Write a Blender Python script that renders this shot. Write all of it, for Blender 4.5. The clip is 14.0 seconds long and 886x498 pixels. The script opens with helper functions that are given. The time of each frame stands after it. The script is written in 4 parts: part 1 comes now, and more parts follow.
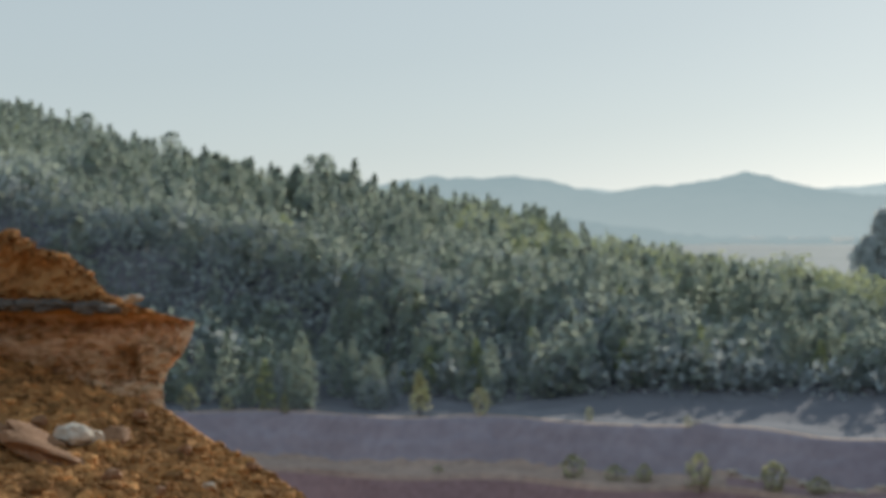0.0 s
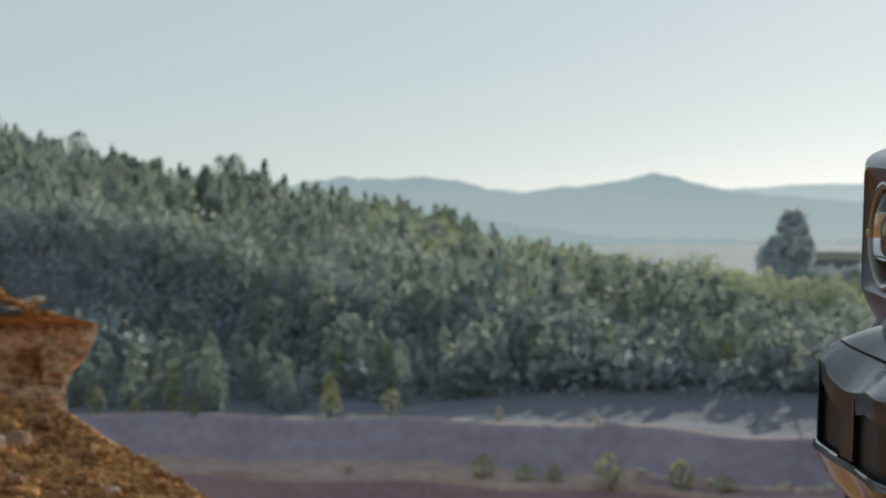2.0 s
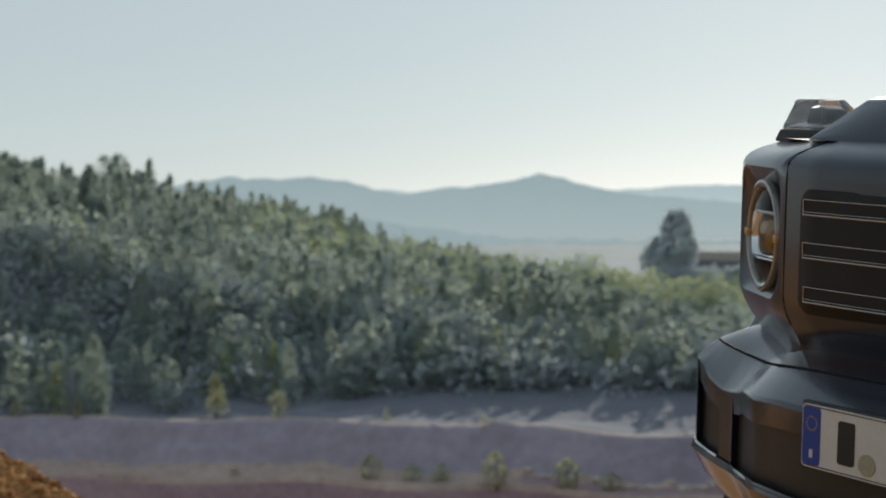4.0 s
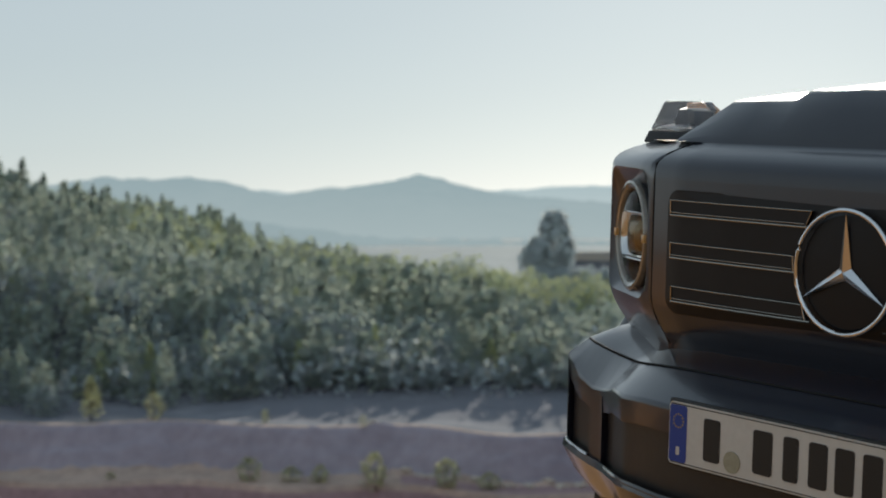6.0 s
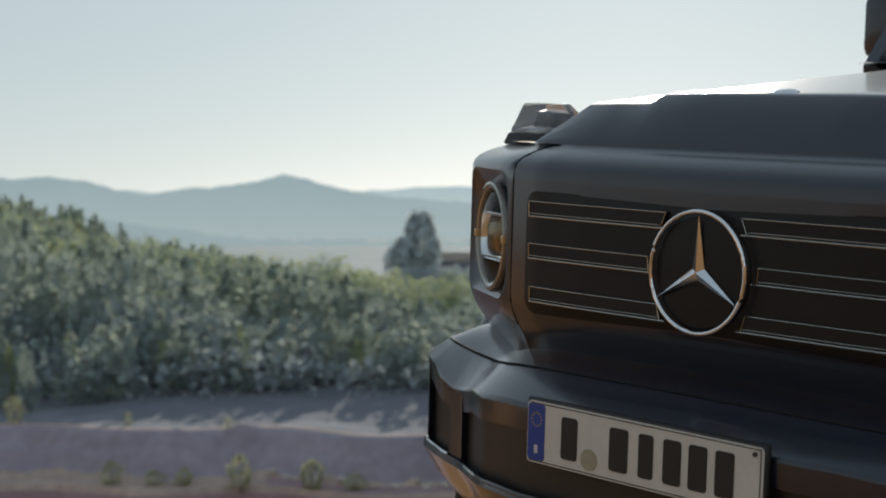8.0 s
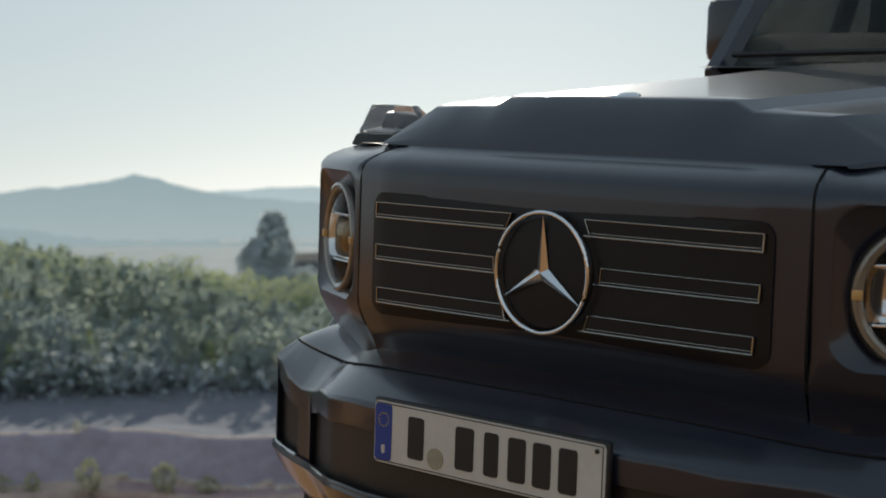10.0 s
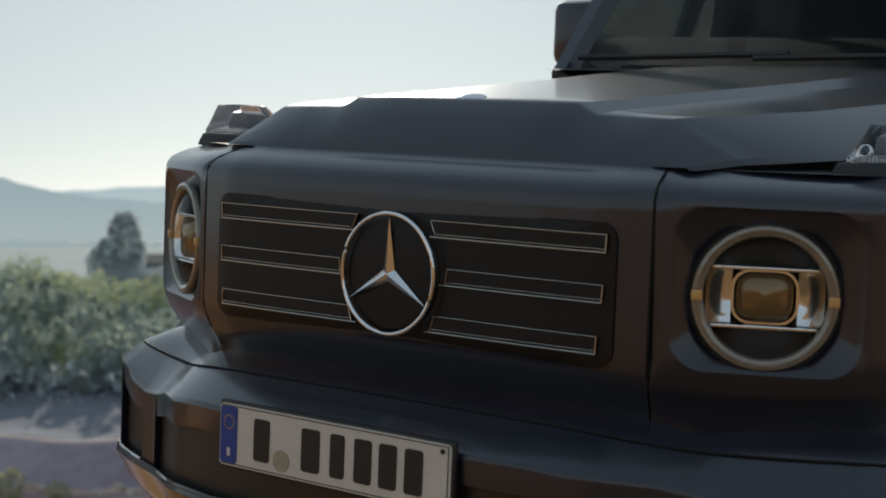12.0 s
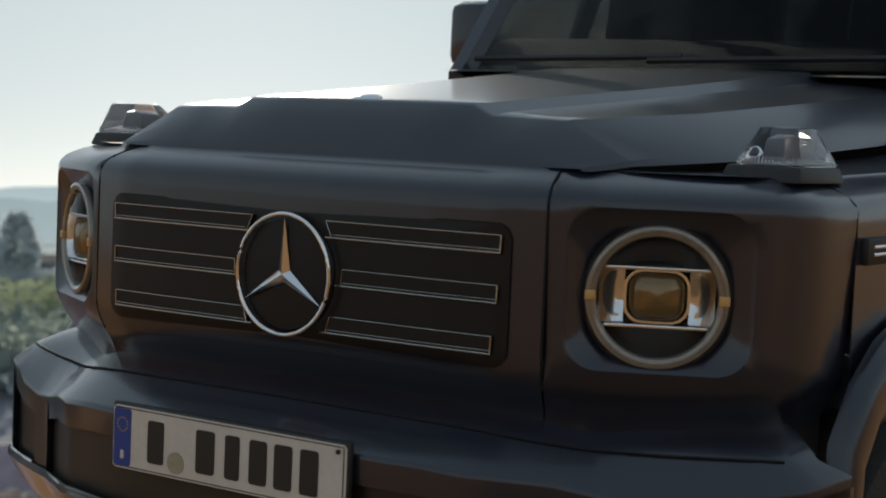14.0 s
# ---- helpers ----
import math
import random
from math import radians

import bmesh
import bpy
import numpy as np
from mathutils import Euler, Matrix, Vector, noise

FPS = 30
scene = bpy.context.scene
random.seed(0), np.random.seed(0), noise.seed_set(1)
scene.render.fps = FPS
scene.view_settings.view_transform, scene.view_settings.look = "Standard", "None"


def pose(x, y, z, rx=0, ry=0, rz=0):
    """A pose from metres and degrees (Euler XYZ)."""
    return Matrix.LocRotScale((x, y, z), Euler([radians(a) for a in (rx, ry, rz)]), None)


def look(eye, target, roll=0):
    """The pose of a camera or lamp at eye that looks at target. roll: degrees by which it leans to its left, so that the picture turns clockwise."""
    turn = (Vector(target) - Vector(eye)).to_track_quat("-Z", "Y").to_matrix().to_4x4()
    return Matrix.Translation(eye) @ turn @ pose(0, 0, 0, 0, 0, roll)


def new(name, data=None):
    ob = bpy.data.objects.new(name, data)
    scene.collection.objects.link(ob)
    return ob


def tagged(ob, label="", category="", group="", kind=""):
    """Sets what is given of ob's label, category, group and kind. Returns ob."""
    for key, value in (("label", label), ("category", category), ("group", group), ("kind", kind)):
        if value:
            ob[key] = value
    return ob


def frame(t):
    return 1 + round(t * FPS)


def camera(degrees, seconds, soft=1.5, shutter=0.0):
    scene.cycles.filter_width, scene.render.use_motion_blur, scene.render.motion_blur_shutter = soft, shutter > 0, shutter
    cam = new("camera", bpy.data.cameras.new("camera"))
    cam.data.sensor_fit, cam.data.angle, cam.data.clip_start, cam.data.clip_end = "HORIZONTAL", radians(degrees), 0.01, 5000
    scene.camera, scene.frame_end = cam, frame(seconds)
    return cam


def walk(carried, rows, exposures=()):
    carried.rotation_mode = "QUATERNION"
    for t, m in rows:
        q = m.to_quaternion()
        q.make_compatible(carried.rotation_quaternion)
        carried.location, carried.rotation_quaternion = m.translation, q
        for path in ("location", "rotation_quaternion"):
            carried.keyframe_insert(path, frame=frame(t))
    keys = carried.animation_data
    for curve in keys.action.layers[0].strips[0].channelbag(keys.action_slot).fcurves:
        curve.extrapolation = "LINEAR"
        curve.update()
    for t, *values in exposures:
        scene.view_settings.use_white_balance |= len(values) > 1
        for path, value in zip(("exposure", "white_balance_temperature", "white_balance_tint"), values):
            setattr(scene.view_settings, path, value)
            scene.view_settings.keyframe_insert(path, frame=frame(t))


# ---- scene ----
cam = camera(30.62, 14.0, soft=1.9)
cam.data.dof.use_dof, cam.data.dof.focus_distance, cam.data.dof.aperture_fstop = True, 3.1, 6.0
EYE = 1.15
ROWS = [
    (0.0, 0.0000, 0.0000, 0.0001, 0.003, -0.878),
    (0.5, 0.0048, 0.0129, 0.0003, -0.522, -0.871),
    (1.0, 0.0103, 0.0260, 0.0009, -1.331, -0.870),
    (1.5, 0.0194, 0.0396, 0.0030, -2.194, -0.860),
    (2.0, 0.0266, 0.0541, 0.0014, -3.160, -0.852),
    (4.5, 0.0633, 0.1313, -0.0034, -8.176, -0.837),
    (5.0, 0.0678, 0.1305, -0.0031, -9.207, -0.835),
    (5.5, 0.0698, 0.1283, -0.0047, -10.216, -0.821),
    (6.0, 0.0722, 0.1263, -0.0040, -11.429, -0.816),
    (6.5, 0.0741, 0.1243, -0.0025, -12.576, -0.822),
    (7.0, 0.0759, 0.1203, -0.0017, -13.762, -0.832),
    (7.5, 0.0769, 0.1187, -0.0022, -14.924, -0.814),
    (8.0, 0.0806, 0.1153, -0.0033, -16.172, -0.801),
    (10.5, 0.0907, 0.0971, -0.0023, -22.625, -0.783),
    (11.0, 0.0936, 0.0944, -0.0014, -23.885, -0.782),
    (11.5, 0.0972, 0.0960, -0.0023, -25.166, -0.772),
    (12.0, 0.1024, 0.0979, -0.0020, -26.508, -0.768),
    (12.5, 0.1025, 0.0944, -0.0016, -27.672, -0.769),
    (13.0, 0.1053, 0.0923, -0.0014, -28.731, -0.771),
    (13.5, 0.1052, 0.0900, -0.0015, -29.528, -0.766),
    (14.0, 0.1057, 0.0908, -0.0015, -30.076, -0.765),
]
walk(cam, [(t, pose(x, y, EYE + z, 90 + pitch, 0, yaw)) for t, x, y, z, yaw, pitch in ROWS], [(0.0, 0.0, 6300, 8), (14.0, 0.0, 6300, 8)])

# ---------------------------------------------------------------- sky and sun
SUN_AZ, SUN_EL = 23.0, 17.0
world = bpy.data.worlds.new("sky")
scene.world = world
world.use_nodes = True
wn = world.node_tree.nodes
sky = wn.new("ShaderNodeTexSky")
sky.sky_type, sky.sun_disc = "NISHITA", False
sky.sun_elevation, sky.sun_rotation = radians(SUN_EL), radians(SUN_AZ)
sky.air_density, sky.dust_density, sky.ozone_density, sky.altitude = 1.0, 0.35, 2.0, 300
wn["Background"].inputs["Strength"].default_value = 0.05
pale, haze = wn.new("ShaderNodeHueSaturation"), wn.new("ShaderNodeMix")
pale.inputs["Saturation"].default_value, pale.inputs["Value"].default_value = 0.45, 0.52
haze.data_type, haze.blend_type = "RGBA", "ADD"
haze.inputs[0].default_value = 1.0
wl = world.node_tree.links
where, split, thin = wn.new("ShaderNodeTexCoord"), wn.new("ShaderNodeSeparateXYZ"), wn.new("ShaderNodeMix")
rise = wn.new("ShaderNodeMapRange")
rise.inputs[1].default_value, rise.inputs[2].default_value = 0.05, 0.8
thin.data_type = "RGBA"
thin.inputs[6].default_value, thin.inputs[7].default_value = (6.9, 7.9, 8.15, 1), (4.8, 6.0, 6.9, 1)
wl.new(where.outputs["Generated"], split.inputs[0])
wl.new(split.outputs[2], rise.inputs[0])
wl.new(rise.outputs[0], thin.inputs[0])
wl.new(thin.outputs[2], haze.inputs[7])
wl.new(sky.outputs[0], pale.inputs["Color"])
wl.new(pale.outputs[0], haze.inputs[6])
wl.new(haze.outputs[2], wn["Background"].inputs["Color"])
sun = new("sun", bpy.data.lights.new("sun", "SUN"))
sun.data.energy, sun.data.angle, sun.data.color = 3.4, radians(0.6), (1.0, 0.90, 0.76)
az, el = radians(SUN_AZ), radians(SUN_EL)
SUN_DIR = Vector((math.sin(az) * math.cos(el), math.cos(az) * math.cos(el), math.sin(el)))
sun.matrix_world = look(SUN_DIR * 60, (0, 0, 0))


# ---------------------------------------------------------------- materials
def material(name, colour, rough=0.6, metal=0.0, other=None, scale=8.0, bump=0.0, fine=6.0, coat=0.0, spec=0.5, vary=0.0, contrast=(0.35, 0.65), beds=1.0):
    """A surface with two scales of colour variation and relief, in object space."""
    m = bpy.data.materials.new(name)
    m.use_nodes = True
    n, l = m.node_tree.nodes, m.node_tree.links
    b = n["Principled BSDF"]
    b.inputs["Base Color"].default_value = (*colour, 1)
    b.inputs["Roughness"].default_value = rough
    b.inputs["Metallic"].default_value = metal
    b.inputs["Coat Weight"].default_value = coat
    b.inputs["Coat Roughness"].default_value = 0.12
    b.inputs["Specular IOR Level"].default_value = spec
    co = n.new("ShaderNodeTexCoord")
    if other:
        big, small = n.new("ShaderNodeTexNoise"), n.new("ShaderNodeTexNoise")
        big.inputs["Scale"].default_value, big.inputs["Detail"].default_value = scale, 4
        small.inputs["Scale"].default_value, small.inputs["Detail"].default_value = scale * fine, 3
        add = n.new("ShaderNodeMath")
        add.operation = "MULTIPLY_ADD"
        add.inputs[1].default_value = 0.45
        half = n.new("ShaderNodeMath")
        half.operation = "MULTIPLY"
        half.inputs[1].default_value = 0.55
        ramp = n.new("ShaderNodeMapRange")
        ramp.inputs[1].default_value, ramp.inputs[2].default_value = contrast
        mix = n.new("ShaderNodeMix")
        mix.data_type = "RGBA"
        mix.inputs[6].default_value, mix.inputs[7].default_value = (*colour, 1), (*other, 1)
        lie = n.new("ShaderNodeMapping")
        lie.inputs["Scale"].default_value = (1, 1, beds)
        l.new(co.outputs["Object"], lie.inputs["Vector"])
        for t in (big, small):
            l.new(lie.outputs[0], t.inputs["Vector"])
        l.new(big.outputs[0], half.inputs[0])
        l.new(small.outputs[0], add.inputs[0])
        l.new(half.outputs[0], add.inputs[2])
        l.new(add.outputs[0], ramp.inputs[0])
        l.new(ramp.outputs[0], mix.inputs[0])
        out = mix.outputs[2]
        if vary:
            info, hsv = n.new("ShaderNodeNewGeometry"), n.new("ShaderNodeHueSaturation")
            rng = n.new("ShaderNodeMapRange")
            rng.inputs[3].default_value, rng.inputs[4].default_value = 1 - vary, 1 + vary
            l.new(info.outputs["Random Per Island"], rng.inputs[0])
            l.new(rng.outputs[0], hsv.inputs["Value"])
            l.new(out, hsv.inputs["Color"])
            out = hsv.outputs[0]
        l.new(out, b.inputs["Base Color"])
        if bump:
            bp = n.new("ShaderNodeBump")
            bp.inputs["Strength"].default_value, bp.inputs["Distance"].default_value = min(1.0, bump), 0.02 * 8 / scale
            l.new(add.outputs[0], bp.inputs["Height"])
            l.new(bp.outputs[0], b.inputs["Normal"])
    return m


def glass(name, tint, rough=0.0, ior=1.3):
    m = material(name, tint, rough)
    b = m.node_tree.nodes["Principled BSDF"]
    b.inputs["Transmission Weight"].default_value = 1.0
    b.inputs["IOR"].default_value = ior
    return m


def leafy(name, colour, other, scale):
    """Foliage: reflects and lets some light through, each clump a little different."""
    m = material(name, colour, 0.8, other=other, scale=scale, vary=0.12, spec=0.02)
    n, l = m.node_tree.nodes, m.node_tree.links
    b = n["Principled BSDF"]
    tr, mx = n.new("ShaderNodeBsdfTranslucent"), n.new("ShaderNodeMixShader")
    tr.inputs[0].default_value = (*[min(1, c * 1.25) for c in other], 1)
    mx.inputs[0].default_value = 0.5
    # normals are bent upwards, which evens out sun and sky light over a clump
    geo, lifted, unit = n.new("ShaderNodeNewGeometry"), n.new("ShaderNodeVectorMath"), n.new("ShaderNodeVectorMath")
    lifted.operation, unit.operation = "MULTIPLY_ADD", "NORMALIZE"
    lifted.inputs[1].default_value, lifted.inputs[2].default_value = (0.5, 0.5, 0.5), (0, 0, 0.6)
    l.new(geo.outputs["Normal"], lifted.inputs[0])
    l.new(lifted.outputs[0], unit.inputs[0])
    l.new(unit.outputs[0], b.inputs["Normal"])
    l.new(unit.outputs[0], tr.inputs["Normal"])
    l.new(b.outputs[0], mx.inputs[1])
    l.new(tr.outputs[0], mx.inputs[2])
    l.new(mx.outputs[0], n["Material Output"].inputs["Surface"])
    return m


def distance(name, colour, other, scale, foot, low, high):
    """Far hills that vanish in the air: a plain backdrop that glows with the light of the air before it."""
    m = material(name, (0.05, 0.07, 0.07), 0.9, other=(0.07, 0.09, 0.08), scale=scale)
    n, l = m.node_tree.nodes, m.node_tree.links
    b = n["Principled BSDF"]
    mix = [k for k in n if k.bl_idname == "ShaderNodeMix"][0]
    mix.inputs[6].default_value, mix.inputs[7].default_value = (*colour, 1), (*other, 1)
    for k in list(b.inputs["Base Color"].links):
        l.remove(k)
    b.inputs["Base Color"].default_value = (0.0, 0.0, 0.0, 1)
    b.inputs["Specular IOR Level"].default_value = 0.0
    # haze is put into the emission colour, thicker and paler towards the foot
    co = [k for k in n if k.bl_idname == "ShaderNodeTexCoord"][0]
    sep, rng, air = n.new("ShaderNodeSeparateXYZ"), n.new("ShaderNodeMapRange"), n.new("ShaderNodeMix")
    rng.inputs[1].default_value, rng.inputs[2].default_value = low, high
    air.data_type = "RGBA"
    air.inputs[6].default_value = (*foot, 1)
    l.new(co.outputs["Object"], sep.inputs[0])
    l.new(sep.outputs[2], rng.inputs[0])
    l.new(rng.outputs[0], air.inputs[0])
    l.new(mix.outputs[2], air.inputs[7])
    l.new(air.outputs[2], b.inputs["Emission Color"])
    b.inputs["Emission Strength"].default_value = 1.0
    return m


M_PAINT = material("dark_satin_paint", (0.013, 0.0155, 0.028), 0.30, 0.0, other=(0.016, 0.019, 0.032), scale=3, coat=0.65)
M_PLASTIC = material("black_plastic", (0.012, 0.012, 0.013), 0.5, other=(0.018, 0.018, 0.019), scale=30, bump=0.1)
M_GLOSS = material("gloss_black", (0.010, 0.010, 0.012), 0.36, other=(0.008, 0.008, 0.009), scale=10, spec=0.28)
# near-black for thin bars that stand in for the shade inside panel gaps
M_SEAM = material("seam_shadow", (0.004, 0.004, 0.004), 0.9)
M_CHROME = material("chrome", (0.80, 0.80, 0.82), 0.10, 1.0)
M_TRIM = material("bronze_trim", (0.42, 0.39, 0.34), 0.18, 1.0)
M_SATIN = material("satin_metal", (0.55, 0.55, 0.57), 0.25, 1.0)
M_GLASS = glass("window_glass", (0.12, 0.14, 0.14), 0.0, 1.3)
M_CLEAR = glass("lens_glass", (0.97, 0.98, 0.98), 0.0, 1.12)
M_COVER = glass("lamp_cover", (0.88, 0.92, 0.96), 0.03, 1.35)
M_RUBBER = material("rubber", (0.02, 0.02, 0.02), 0.85, other=(0.035, 0.03, 0.025), scale=12, bump=0.3)
M_LEATHER = material("dark_leather", (0.02, 0.018, 0.017), 0.55, other=(0.03, 0.027, 0.025), scale=20, bump=0.2)
M_PLATE = material("plate_white", (0.62, 0.60, 0.56), 0.4, other=(0.56, 0.54, 0.50), scale=14)
M_BLUE = material("plate_blue", (0.015, 0.05, 0.28), 0.4)
M_INK = material("plate_black", (0.012, 0.012, 0.012), 0.5)
M_YELLOW = material("plate_yellow", (0.5, 0.36, 0.03), 0.5)
M_SEAL = material("seal", (0.38, 0.36, 0.26), 0.5, other=(0.3, 0.28, 0.2), scale=60)
M_MESH = material("intake_panel", (0.016, 0.014, 0.014), 0.40, other=(0.022, 0.019, 0.018), scale=60, bump=0.15)
M_INNER = material("lamp_inner", (0.17, 0.175, 0.19), 0.3, other=(0.11, 0.115, 0.13), scale=40)
M_EARTH = material("ochre_earth", (0.52, 0.275, 0.11), 0.95, other=(0.30, 0.15, 0.063), scale=1.4, bump=0.9, fine=9, spec=0.05)
M_CLOD = material("ochre_clods", (0.60, 0.32, 0.125), 0.95, other=(0.24, 0.12, 0.052), scale=2.5, bump=0.7, fine=8, vary=0.5, spec=0.05)
M_LEDGE = material("ledge_rock", (0.74, 0.52, 0.34), 0.9, other=(0.44, 0.26, 0.13), scale=1.6, bump=1.0, fine=6, beds=1.6, contrast=(0.44, 0.58), spec=0.05)
M_CAP = material("cap_earth", (0.58, 0.32, 0.13), 0.95, other=(0.34, 0.17, 0.07), scale=3.0, bump=1.0, fine=9, spec=0.05)
M_GREYROCK = material("dark_grey_stone", (0.07, 0.065, 0.06), 0.85, other=(0.16, 0.14, 0.12), scale=5, bump=0.6)
M_WHITEROCK = material("pale_stone", (0.72, 0.66, 0.58), 0.85, other=(0.50, 0.42, 0.33), scale=7, bump=0.6)
M_SLAB = material("brown_slab", (0.24, 0.12, 0.06), 0.9, other=(0.40, 0.22, 0.12), scale=5, bump=1.0, fine=7)
M_WALL = material("quarry_wall", (0.43, 0.39, 0.45), 0.95, other=(0.32, 0.285, 0.33), scale=0.12, fine=8, spec=0.05)
M_BENCH = material("bench_gravel", (0.62, 0.47, 0.39), 0.95, other=(0.38, 0.29, 0.25), scale=0.15, fine=7, spec=0.05)
M_SCREE = material("grey_scree", (0.20, 0.205, 0.235), 0.95, other=(0.28, 0.285, 0.315), scale=0.045, contrast=(0.52, 0.66), fine=6, spec=0.05)
# floor of the woods and plain: haze painted in as pale blue-grey
M_FLOOR = material("hazed_forest_floor", (0.33, 0.36, 0.38), 0.95, other=(0.25, 0.28, 0.29), scale=0.05, fine=8, spec=0.05)
M_PLAIN = material("hazed_far_plain", (0.44, 0.47, 0.47), 0.95, other=(0.34, 0.38, 0.38), scale=0.008, fine=9, spec=0.05)
M_PIT = material("pit_slope", (0.44, 0.31, 0.32), 0.95, other=(0.30, 0.21, 0.22), scale=0.2, fine=8, spec=0.05)
M_BARK = material("bark", (0.07, 0.06, 0.055), 0.9, other=(0.11, 0.095, 0.085), scale=3, bump=0.5)
# leaf colours raised to pale greyed tones that stand in for distant haze
M_PINE = leafy("hazed_pine_needles", (0.47, 0.54, 0.565), (0.53, 0.59, 0.49), 0.012)
M_SHRUB = leafy("hazed_light_shrub", (0.58, 0.60, 0.42), (0.64, 0.64, 0.42), 0.3)
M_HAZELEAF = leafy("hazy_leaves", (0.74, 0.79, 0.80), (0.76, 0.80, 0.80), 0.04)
# needle colour with sunlight, and some haze, put into its yellow-green
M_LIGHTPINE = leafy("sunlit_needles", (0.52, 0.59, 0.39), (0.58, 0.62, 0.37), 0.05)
M_DARKLEAF = leafy("hazed_dark_leaves", (0.49, 0.55, 0.595), (0.52, 0.575, 0.575), 0.02)


# ---------------------------------------------------------------- mesh helpers
def fill(name, verts, faces, mat, parent=None, label="", sharp=35):
    me = bpy.data.meshes.new(name)
    me.from_pydata([tuple(v) for v in verts], [], faces)
    me.validate()
    for m in mat if isinstance(mat, (list, tuple)) else [mat]:
        me.materials.append(m)
    if sharp:
        me.shade_smooth()
        me.set_sharp_from_angle(angle=radians(sharp))
    ob = new(name, me)
    if parent:
        ob.parent = parent
    if label:
        ob["label"] = label
    return ob


def part(name, bm, mat, parent=None, label="", sharp=35):
    bmesh.ops.recalc_face_normals(bm, faces=bm.faces)
    me = bpy.data.meshes.new(name)
    bm.to_mesh(me)
    bm.free()
    me.materials.append(mat)
    if sharp:
        me.shade_smooth()
        me.set_sharp_from_angle(angle=radians(sharp))
    ob = new(name, me)
    if parent:
        ob.parent = parent
    if label:
        ob["label"] = label
    return ob


def sheet(bm, rows, close=False):
    """A skin over rows of points; all rows have the same count."""
    vs = [[bm.verts.new(p) for p in row] for row in rows]
    for a, b in zip(vs, vs[1:]):
        n = len(a)
        for i in range(n if close else n - 1):
            j = (i + 1) % n
            try:
                bm.faces.new((a[i], a[j], b[j], b[i]))
            except ValueError:
                pass
    return vs


def box(bm, lo, hi, bevel=0.0, m=None):
    c = [(lo[i] + hi[i]) / 2 for i in range(3)]
    s = [abs(hi[i] - lo[i]) for i in range(3)]
    r = bmesh.ops.create_cube(bm, size=1, matrix=(m or Matrix()) @ Matrix.LocRotScale(c, None, s))
    if bevel:
        es = {e for v in r["verts"] for e in v.link_edges}
        bmesh.ops.bevel(bm, geom=list(es), offset=bevel, segments=2, affect="EDGES", profile=0.5)


def tube(bm, path, r, sides=8, close=False):
    """A round bar along a path; r: one radius or one for each point."""
    path = [Vector(p) for p in path]
    rows = []
    for i, p in enumerate(path):
        a = path[i - 1] if i or close else p
        b = path[(i + 1) % len(path)] if i < len(path) - 1 or close else p
        d = (b - a).normalized()
        u = d.orthogonal() if abs(d.z) > 0.95 else d.cross(Vector((0, 0, 1)))
        u.normalize()
        v = d.cross(u)
        rr = r[i] if isinstance(r, (list, tuple)) else r
        rows.append([p + (u * math.cos(k * math.tau / sides) + v * math.sin(k * math.tau / sides)) * rr for k in range(sides)])
    if close:
        rows.append(rows[0])
    vs = sheet(bm, rows, close=True)
    if not close:
        bm.faces.new(vs[0])
        bm.faces.new(list(reversed(vs[-1])))
    else:
        bmesh.ops.remove_doubles(bm, verts=bm.verts, dist=1e-6)


def curve(knots, t):
    """A smooth value through knots (t, value...) at t, without overshoot."""
    if t <= knots[0][0]:
        return knots[0][1:]
    for a, b in zip(knots, knots[1:]):
        if t <= b[0]:
            k = (t - a[0]) / (b[0] - a[0])
            return tuple(p + (q - p) * k for p, q in zip(a[1:], b[1:]))
    return knots[-1][1:]


def rounded(w, h, r, n=8):
    """Points round a rounded rectangle, 4 * (n + 1) of them, from its right side."""
    out = []
    for cx, cz, a0 in ((w - r, h - r, 0), (-w + r, h - r, 90), (-w + r, -h + r, 180), (w - r, -h + r, 270)):
        for i in range(n + 1):
            a = radians(a0 + 90 * i / n)
            out.append((cx + r * math.cos(a), cz + r * math.sin(a)))
    return out


# ---------------------------------------------------------------- ground
RIDGE = [(-60, 29, 520), (-15.3, 29.0, 520), (-11.5, 20.5, 510), (-7.6, 13.0, 490), (-3.7, 6.5, 470), (0.3, 0.0, 430), (4.3, -7.0, 390), (8.3, -11.8, 350), (12.1, -14.2, 320), (15.3, -16.0, 300), (22, -17, 290), (60, -17, 280)]
PIT = [(0, 0), (5.4, 0), (6.2, -0.5), (8, -3.5), (20, -9), (60, -17), (100, -24), (125, -27), (138.6, -27), (142.4, -20.8), (146.6, -20.85), (148.3, -20.5), (149.2, -18.9), (149.8, -18.6), (150.8, -17.1), (151.6, -16.85), (160, -17.0), (178, -16.2), (185, -15.8)]
FOOT = -16.2


def smooth(a, b, v):
    k = min(1, max(0, (v - a) / (b - a)))
    return k * k * (3 - 2 * k)


def polar(deg, r, z=0.0):
    return (r * math.sin(radians(deg)), r * math.cos(radians(deg)), z)


CAR = Matrix.Translation((1.276, 2.668, EYE - 0.083)) @ pose(0, 0, 0, 0, 0, -64.57) @ pose(0, 0, 0, 1.33) @ pose(0, 0, 0, 0, 3.94)
WHEEL_R, AXLE_Z = 0.405, -0.625
CONTACT = [CAR @ Vector((sx, y, AXLE_Z - WHEEL_R)) for sx in (-0.8, 0.8) for y in (0.68, 3.57)]
_n = (CONTACT[2] - CONTACT[0]).cross(CONTACT[1] - CONTACT[0]).normalized()
_n = _n if _n.z > 0 else -_n


